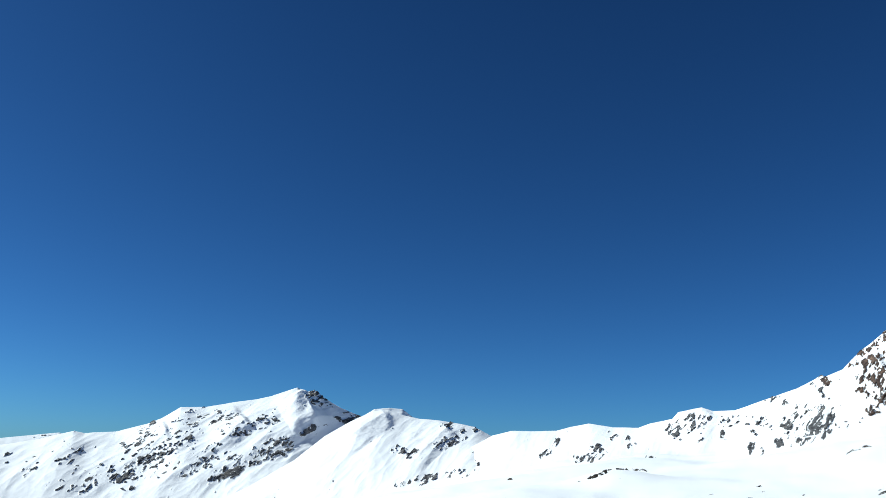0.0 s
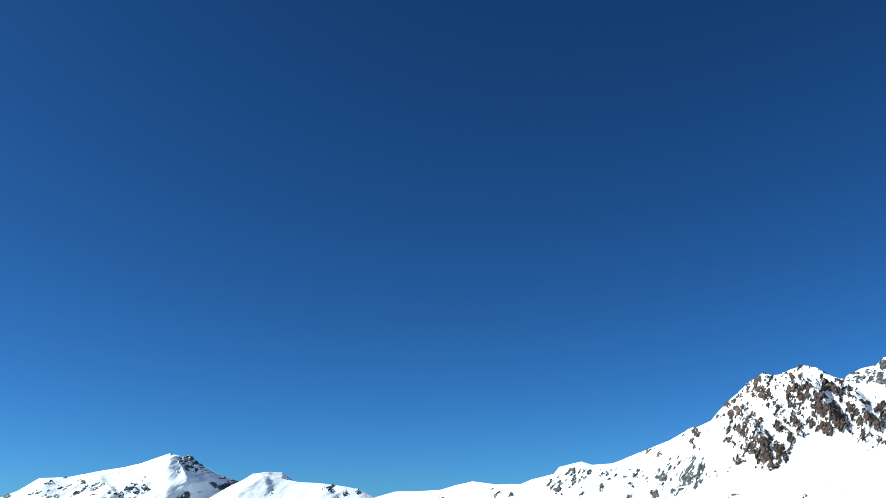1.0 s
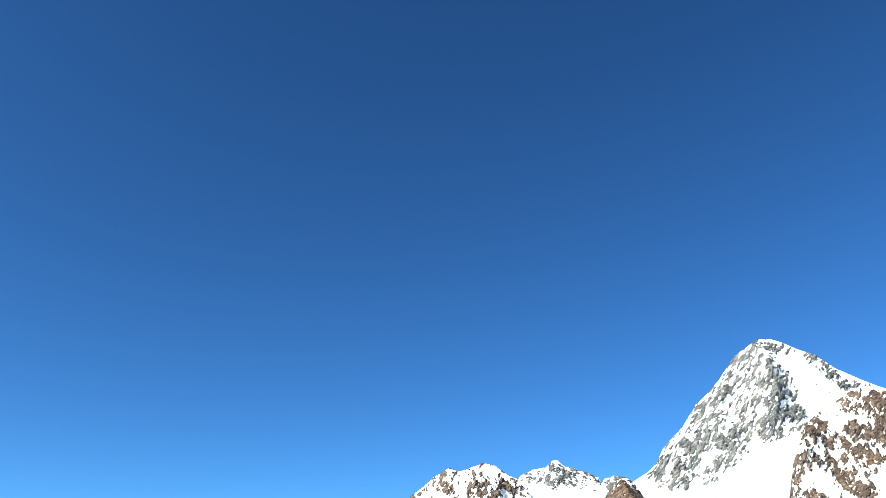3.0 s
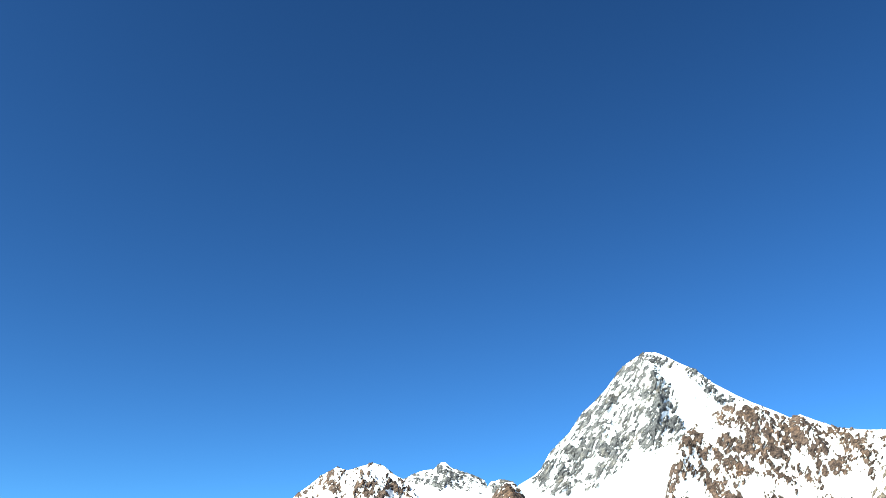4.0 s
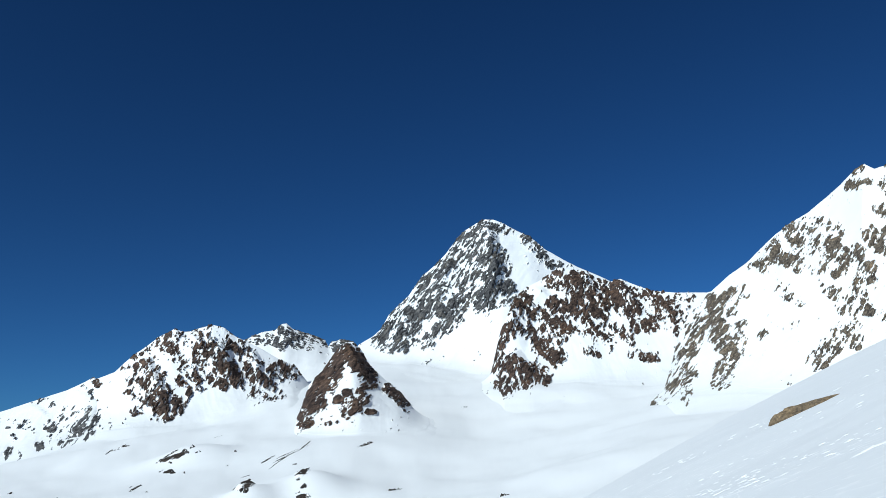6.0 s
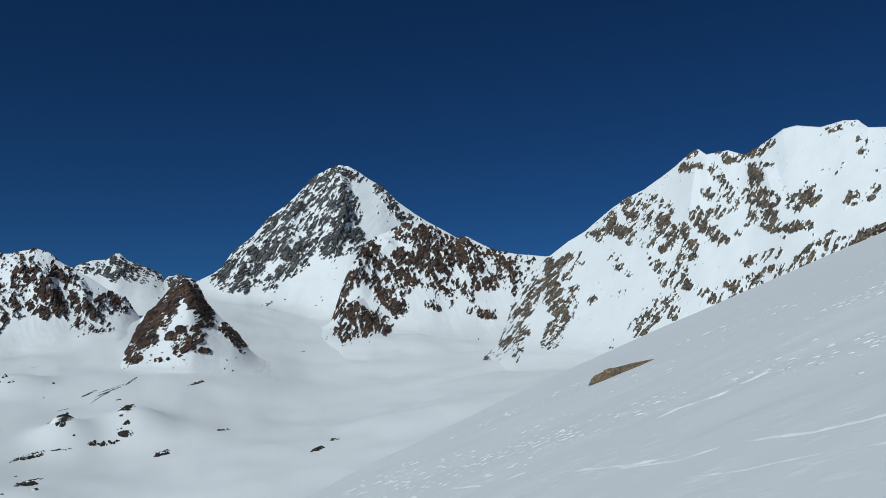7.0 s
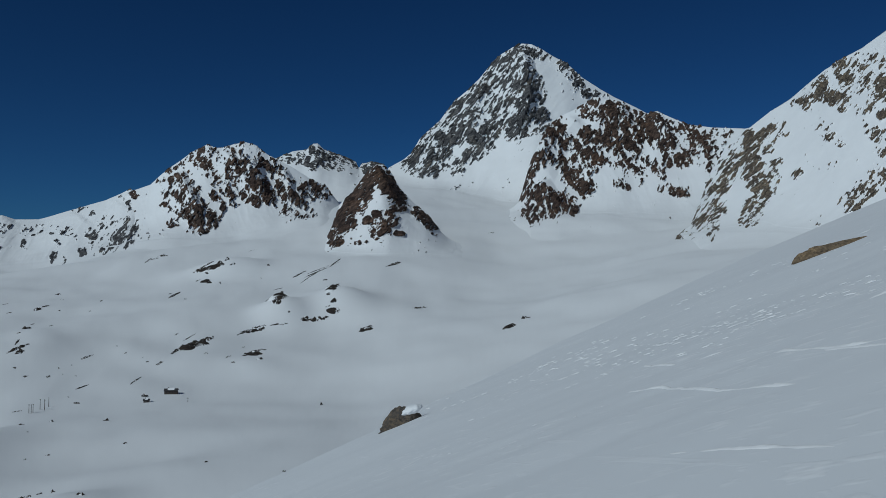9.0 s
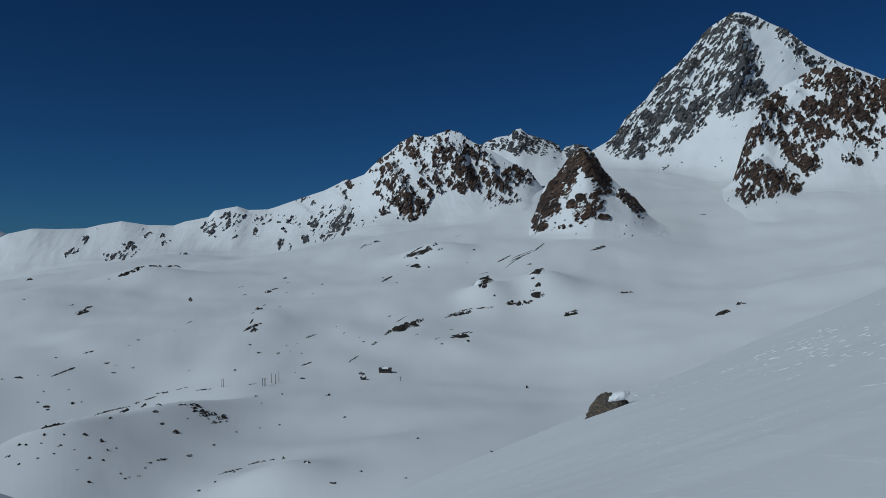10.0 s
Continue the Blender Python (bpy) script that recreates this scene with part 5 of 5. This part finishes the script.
def stone_material(name, dark, mid, light):
    m, nt, bsdf = node_material(name)
    fine, big = noise_node(nt, 9, 8, 0.7), noise_node(nt, 1.6, 4, 0.6)
    c1 = ramp(nt, fine.outputs[0], [(0.3, dark), (0.5, mid), (0.72, light)])
    c2 = ramp(nt, big.outputs[0], [(0.35, (0.55, 0.55, 0.6)), (0.65, (1.2, 1.05, 0.85))])
    mix = nt.nodes.new("ShaderNodeMix")
    mix.data_type, mix.blend_type = "RGBA", "MULTIPLY"
    mix.inputs[0].default_value = 1
    nt.links.new(c1.outputs[0], mix.inputs[6])
    nt.links.new(c2.outputs[0], mix.inputs[7])
    nt.links.new(mix.outputs[2], bsdf.inputs["Base Color"])
    bsdf.inputs["Roughness"].default_value = 0.85
    bump = add(nt, "ShaderNodeBump", Strength=0.8, Distance=0.06)
    nt.links.new(fine.outputs[0], bump.inputs["Height"])
    nt.links.new(bump.outputs[0], bsdf.inputs["Normal"])
    return m


BOULDER_ROCK = stone_material("lichen_stained_boulder", (0.025, 0.024, 0.024), (0.105, 0.096, 0.085), (0.23, 0.18, 0.12))
SLAB_ROCK = stone_material("tan_slab_rock", (0.045, 0.037, 0.027), (0.16, 0.128, 0.088), (0.3, 0.24, 0.16))


def boulder(label, at, bearing, tilt, size, wedge, cuts, material, seed, cap=None):
    """An angular boulder: a ball trimmed by planes, drawn out to a point on one side, half sunk in the snow."""
    z = ground_top(np.array([at[0]]), np.array([at[1]]))[0]
    m = Matrix.Translation((at[0], at[1], z)) @ pose(0, 0, 0, 0, 0, -bearing) @ pose(0, 0, 0, 0, -tilt, 0)
    bm = bmesh.new()
    bmesh.ops.create_icosphere(bm, subdivisions=5, radius=1)
    rnd = random.Random(seed)
    planes = [(Vector((rnd.uniform(-1, 1), rnd.uniform(-1, 1), rnd.uniform(-0.3, 1))).normalized(), rnd.uniform(0.55, 0.85)) for _ in range(cuts)]
    for v in bm.verts:
        c = v.co.copy()
        for n, far in planes:
            over = c.dot(n) - far
            if over > 0:
                c -= n * over
        c += c.normalized() * 0.11 * noise.fractal(c * 3.1 + Vector((seed, 0, 0)), 0.8, 2.1, 5)
        c.z *= max(1 - c.x * c.x, 0.12) ** -0.28
        s = 0.5 + c.x / 2
        c.z *= wedge[0] * (1 - s) + wedge[1] * s
        c.y *= 0.45 + 0.55 * s if wedge[0] < wedge[1] else 1 - 0.45 * s
        v.co = Vector((c.x * size[0] / 2, c.y * size[1] / 2, c.z * size[2]))
    ob = part("boulder", bm, material, None)
    ob.matrix_world = m
    tagged(ob, label, "boulder", "boulders on the slope")
    if cap:
        # old snow sits on the higher end
        high = max(v.co.z for v in ob.data.vertices if abs(v.co.x - cap[0]) < 0.15 and abs(v.co.y) < 0.25)
        bm = bmesh.new()
        bmesh.ops.create_icosphere(bm, subdivisions=4, radius=1)
        for v in bm.verts:
            c = v.co * (1 + 0.12 * noise.fractal(v.co * 2.2, 0.8, 2.0, 3))
            v.co = Vector((cap[0] + c.x * cap[1], c.y * cap[2], high - 0.13 + c.z * cap[3]))
        for f in bm.faces:
            f.smooth = True
        part("snow_cap", bm, SNOW_MAT, ob, "white cap of old snow")
    return ob


boulder("angular brown boulder with a cap of snow", (0.3, 33.3), 0, 20, (2.3, 1.5, 1.35), (0.06, 1.12), 16, BOULDER_ROCK, 5, cap=(0.56, 0.46, 0.36, 0.19))
boulder("long tan rock slab lying half buried in snow", (17.5, 31.4), 28, 17, (3.6, 1.2, 0.5), (1.15, 0.16), 10, SLAB_ROCK, 11)


# ---- huts and poles in the valley ----
def plain(name, color, rough=0.8, scale=3.0):
    m, nt, bsdf = node_material(name)
    n = noise_node(nt, scale, 5, 0.65)
    c = ramp(nt, n.outputs[0], [(0.3, tuple(v * 0.55 for v in color)), (0.7, tuple(v * 1.25 for v in color))])
    nt.links.new(c.outputs[0], bsdf.inputs["Base Color"])
    bsdf.inputs["Roughness"].default_value = rough
    return m


DARK_WOOD, STONE_WALL, ROOF_DARK, GLASS_DARK = (plain("weathered_dark_wood", (0.05, 0.036, 0.028)), plain("rubble_stone_wall", (0.11, 0.1, 0.09), 0.9, 1.5),
    plain("dark_roof_boards", (0.045, 0.042, 0.045)), plain("unlit_window_glass", (0.02, 0.025, 0.03), 0.15))


def block(x0, x1, y0, y1, z0, z1, bevel=0.04):
    bm = bmesh.new()
    bmesh.ops.create_cube(bm, size=1)
    for v in bm.verts:
        v.co = Vector(((x0 + x1) / 2 + v.co.x * (x1 - x0), (y0 + y1) / 2 + v.co.y * (y1 - y0), (z0 + z1) / 2 + v.co.z * (z1 - z0)))
    if bevel:
        bmesh.ops.bevel(bm, geom=list(bm.edges), offset=bevel, segments=1, affect="EDGES")
    return bm


def roof_slab(l, w, z, rise, thick, over):
    """A gable roof of even thickness along x."""
    bm = bmesh.new()
    prof = [(-w / 2 - over, z - rise * over / (w / 2)), (0, z + rise), (w / 2 + over, z - rise * over / (w / 2))]
    ring = [(y, zz) for y, zz in prof] + [(y, zz - thick) for y, zz in reversed(prof)]
    ends = []
    for x in (-l / 2 - over, l / 2 + over):
        ends.append([bm.verts.new((x, y, zz)) for y, zz in ring])
    n = len(ring)
    for i in range(n):
        bm.faces.new([ends[0][i], ends[0][(i + 1) % n], ends[1][(i + 1) % n], ends[1][i]])
    bm.faces.new(ends[0][::-1])
    bm.faces.new(ends[1])
    return bm


def gable_wall(l, w, h, rise):
    bm = bmesh.new()
    ring = [(-w / 2, -1.5), (w / 2, -1.5), (w / 2, h), (0, h + rise), (-w / 2, h)]
    a = [bm.verts.new((-l / 2, y, z)) for y, z in ring]
    b = [bm.verts.new((l / 2, y, z)) for y, z in ring]
    for i in range(5):
        bm.faces.new([a[i], a[(i + 1) % 5], b[(i + 1) % 5], b[i]])
    bm.faces.new(a[::-1])
    bm.faces.new(b)
    return bm


def hut(label, at, turn, l, w, h, rise, windows, wall_material):
    top = tagged(new("mountain_hut"), label, "hut", "huts in the valley")
    z = ground_top(np.array([at[0]]), np.array([at[1]]))[0]
    top.matrix_world = pose(at[0], at[1], z - 0.3, 0, 0, turn)
    wall = part("wall", gable_wall(l, w, h, rise), wall_material, top)
    roof = part("roof", roof_slab(l, w, h + 0.12, rise, 0.22, 0.5), ROOF_DARK, top)
    part("roof_snow", roof_slab(l * 0.5, w * 0.7, h + 0.62, rise, 0.4, 0.1), SNOW_MAT, roof, "patch of old snow on the roof")
    for k in range(windows):
        x = -l / 2 + l * (k + 0.75) / (windows + 0.5)
        win = part("window", block(x - 0.55, x + 0.55, -w / 2 - 0.06, -w / 2 + 0.05, 1.1, 2.3), DARK_WOOD, top)
        part("pane", block(x - 0.42, x + 0.42, -w / 2 - 0.075, -w / 2 - 0.065, 1.25, 2.15, 0), GLASS_DARK, win)
    part("door", block(l / 2 - 1.7, l / 2 - 0.8, -w / 2 - 0.07, -w / 2 + 0.05, 0, 2.0), DARK_WOOD, top)
    part("chimney", block(-l * 0.2 - 0.35, -l * 0.2 + 0.35, -0.35, 0.35, h + rise * 0.5, h + rise + 1.1), STONE_WALL, top)
    return top


hut("dark timber mountain hut with snow on its roof", (-197.7, 736.2), 8, 11.0, 6.0, 3.2, 1.6, 4, DARK_WOOD)
hut("small stone hut sunk deep in the snow", (-208.9, 702.1), 14, 4.6, 3.4, 2.2, 0.9, 1, STONE_WALL)
hut("low wooden shed almost buried in snow", (-217.1, 724.2), -10, 4.0, 2.6, 0.8, 0.7, 1, DARK_WOOD)


def pole_thing(name, label, at, high, arm, group):
    z = ground_top(np.array([at[0]]), np.array([at[1]]))[0]
    top = tagged(new(name), label, "pole", group)
    top.location = (at[0], at[1], z)
    bm = bmesh.new()
    bmesh.ops.create_cone(bm, segments=10, radius1=0.24, radius2=0.17, depth=high + 1, cap_ends=True, matrix=Matrix.Translation((0, 0, (high - 1) / 2)))
    part("shaft", bm, DARK_WOOD, top)
    if arm:
        part("crossarm", block(-arm / 2, arm / 2, -0.1, 0.1, high - 0.7, high - 0.48, 0.02), DARK_WOOD, top)
        for x in (-arm / 2 + 0.15, arm / 2 - 0.15):
            bm = bmesh.new()
            bmesh.ops.create_cone(bm, segments=8, radius1=0.09, radius2=0.06, depth=0.35, cap_ends=True, matrix=Matrix.Translation((x, 0, high - 0.3)))
            part("insulator", bm, GLASS_DARK, top)
    return top


LINE = "poles of the old power line"
for spot, high, arm in (((-325.7, 662.4), 7.4, 0), ((-323.8, 661.5), 7.4, 0), ((-286.4, 659.0), 7.0, 0.9), ((-284.5, 658.6), 7.0, 0), ((-283.9, 660.5), 7.0, 0.9),
                        ((-284.0, 673.4), 8.2, 1.0), ((-279.5, 671.0), 8.6, 1.2), ((-281.5, 683.6), 7.8, 0)):
    pole_thing("utility_pole", "weathered wooden utility pole standing in deep snow", spot, high, arm, LINE)
pole_thing("signpost", "dark wooden signpost with a short crossbar in the snow", (-174.7, 702.7), 4.0, 2.2, "signs in the valley")


# ---- wind-hardened ski tracks on the near slope ----
# whiter than the slope: sun on the tilted track edges is put into the colour
SUNLIT_SNOW = plain("snow_painted_sunlit", (0.95, 0.95, 0.95), 0.6, 6.0)
for stop, tone in zip(next(n for n in SUNLIT_SNOW.node_tree.nodes if n.type == "VALTORGB").color_ramp.elements, (0.9, 0.96)):
    stop.color = (tone, tone, tone, 1)


def ski_track(points, wide, high):
    """The broken, wind-raised edge of an old track, with ragged blown-out gaps."""
    pts = np.array(points, float)
    along = np.concatenate([[0], np.cumsum(np.hypot(*np.diff(pts, axis=0).T))])
    n = int(along[-1] / 0.025) + 2
    t = np.linspace(0, along[-1], n)
    x, y = np.interp(t, along, pts[:, 0]), np.interp(t, along, pts[:, 1])
    line = np.stack([t, np.zeros(n), np.full(n, pts[0, 0] * 3)], 1)
    dx, dy = np.gradient(x), np.gradient(y)
    l = np.hypot(dx, dy)
    nx, ny = -dy / l, dx / l
    sway = fractal(line + 20, 0.9, 4, 0.6) * wide * 0.7
    x, y = x + nx * sway, y + ny * sway
    k = np.linspace(-1, 1, 11)
    body = np.clip(0.62 + 1.1 * fractal(line + 5, 1.1, 4, 0.65), 0, 1.1) * smooth(0, 0.35, t) * smooth(0, 0.35, along[-1] - t)
    half = wide * (0.35 + 0.65 * body)
    xx, yy = x[:, None] + nx[:, None] * k * half[:, None], y[:, None] + ny[:, None] * k * half[:, None]
    crumb = fractal(np.stack([xx.ravel(), yy.ravel(), np.zeros(xx.size)], 1), 0.09, 3, 0.6).reshape(xx.shape)
    rise = 0.55 * high * body[:, None] * (1 - np.abs(k) ** 1.6)[None, :] * (1 + 0.5 * crumb) - 0.006 * (1 - body[:, None]) - 0.006 * (np.abs(k) > 0.9)[None, :]
    zz = ground_top(xx.ravel(), yy.ravel()).reshape(xx.shape) + rise
    ob = mesh_object("ski_track", np.stack([xx, yy, zz], -1).reshape(-1, 3), grid_quads(n, len(k)), SUNLIT_SNOW)
    tagged(ob, "old wind-hardened ski track raised on the snow slope", "ski track", "ski tracks on the slope")


for points, wide, high in (
    ([(7.28, 12.24), (7.85, 12.38), (8.16, 11.63), (9.49, 11.91)], 0.085, 0.06),
    ([(5.11, 10.83), (5.08, 8.86), (5.33, 8.04), (5.42, 7.14), (5.44, 6.34), (5.57, 5.86), (5.75, 5.41)], 0.06, 0.04),
    ([(4.28, 7.17), (4.51, 6.80), (4.60, 6.18), (4.74, 5.71), (4.88, 5.26), (5.00, 4.62)], 0.05, 0.03),
    ([(3.67, 13.03), (3.91, 11.64), (3.84, 9.42), (3.98, 7.78)], 0.045, 0.03),
    ([(4.98, 16.19), (4.98, 13.44), (5.52, 13.05)], 0.06, 0.04),
    ([(2.33, 7.13), (2.63, 6.43), (2.79, 5.84), (2.95, 5.10)], 0.045, 0.025),
    ([(2.88, 4.70), (3.09, 4.28), (3.24, 3.96), (3.39, 3.59), (3.54, 3.29)], 0.055, 0.035),
    ([(5.03, 9.43), (5.03, 8.03), (5.51, 7.46)], 0.05, 0.03),
    ([(3.62, 4.30), (3.67, 4.16), (3.70, 4.01)], 0.035, 0.02),
    ([(3.48, 4.73), (3.58, 4.47), (3.65, 4.28)], 0.03, 0.015),
    ([(3.10, 4.18), (3.31, 4.01), (3.46, 3.53)], 0.035, 0.02),
):
    ski_track(points, wide, high)


# ---- crumbs of wind crust scattered over the near slope ----
def snow_crumbs():
    rng = np.random.RandomState(31)
    far = np.exp(rng.uniform(math.log(11), math.log(46), 9000))
    bearing = np.radians(rng.uniform(2, 62, 9000))
    x, y = far * np.sin(bearing), far * np.cos(bearing)
    # they lie in patches where the wind has torn the crust
    patch = fractal(np.stack([x, y, np.full(len(x), 3.0)], 1), 5.5, 3, 0.5) + 0.25 * rng.uniform(-1, 1, len(x))
    keep = np.flatnonzero(patch > 0.2)[:1100]
    bm = bmesh.new()
    bmesh.ops.create_icosphere(bm, subdivisions=1, radius=1)
    bm.verts.ensure_lookup_table()
    ball = np.array([v.co[:] for v in bm.verts])
    tris = np.array([[v.index for v in f.verts] for f in bm.faces])
    bm.free()
    verts, faces = [], []
    turn = radians(38)
    for i, n in enumerate(keep):
        long = 0.02 + 0.11 * rng.uniform() ** 2 * (0.55 + far[n] / 34)
        p = ball * (1 + rng.uniform(-0.25, 0.25, (len(ball), 1))) * np.array([long * rng.uniform(0.3, 0.5), long, long * 0.1])
        a = turn + rng.uniform(-0.35, 0.35)
        verts.append(np.stack([p[:, 0] * math.cos(a) - p[:, 1] * math.sin(a) + x[n], p[:, 0] * math.sin(a) + p[:, 1] * math.cos(a) + y[n], p[:, 2]], 1))
        faces.append(tris + i * len(ball))
    verts = np.concatenate(verts)
    verts[:, 2] += ground_top(verts[:, 0], verts[:, 1])
    # the crumbs share the whitened colour that stands for sunlight on their relief
    ob = mesh_object("snow_crumbs", verts, np.concatenate(faces), SUNLIT_SNOW)
    tagged(ob, "crumbs of broken wind crust on the snow slope", "snow", kind="stuff")


snow_crumbs()
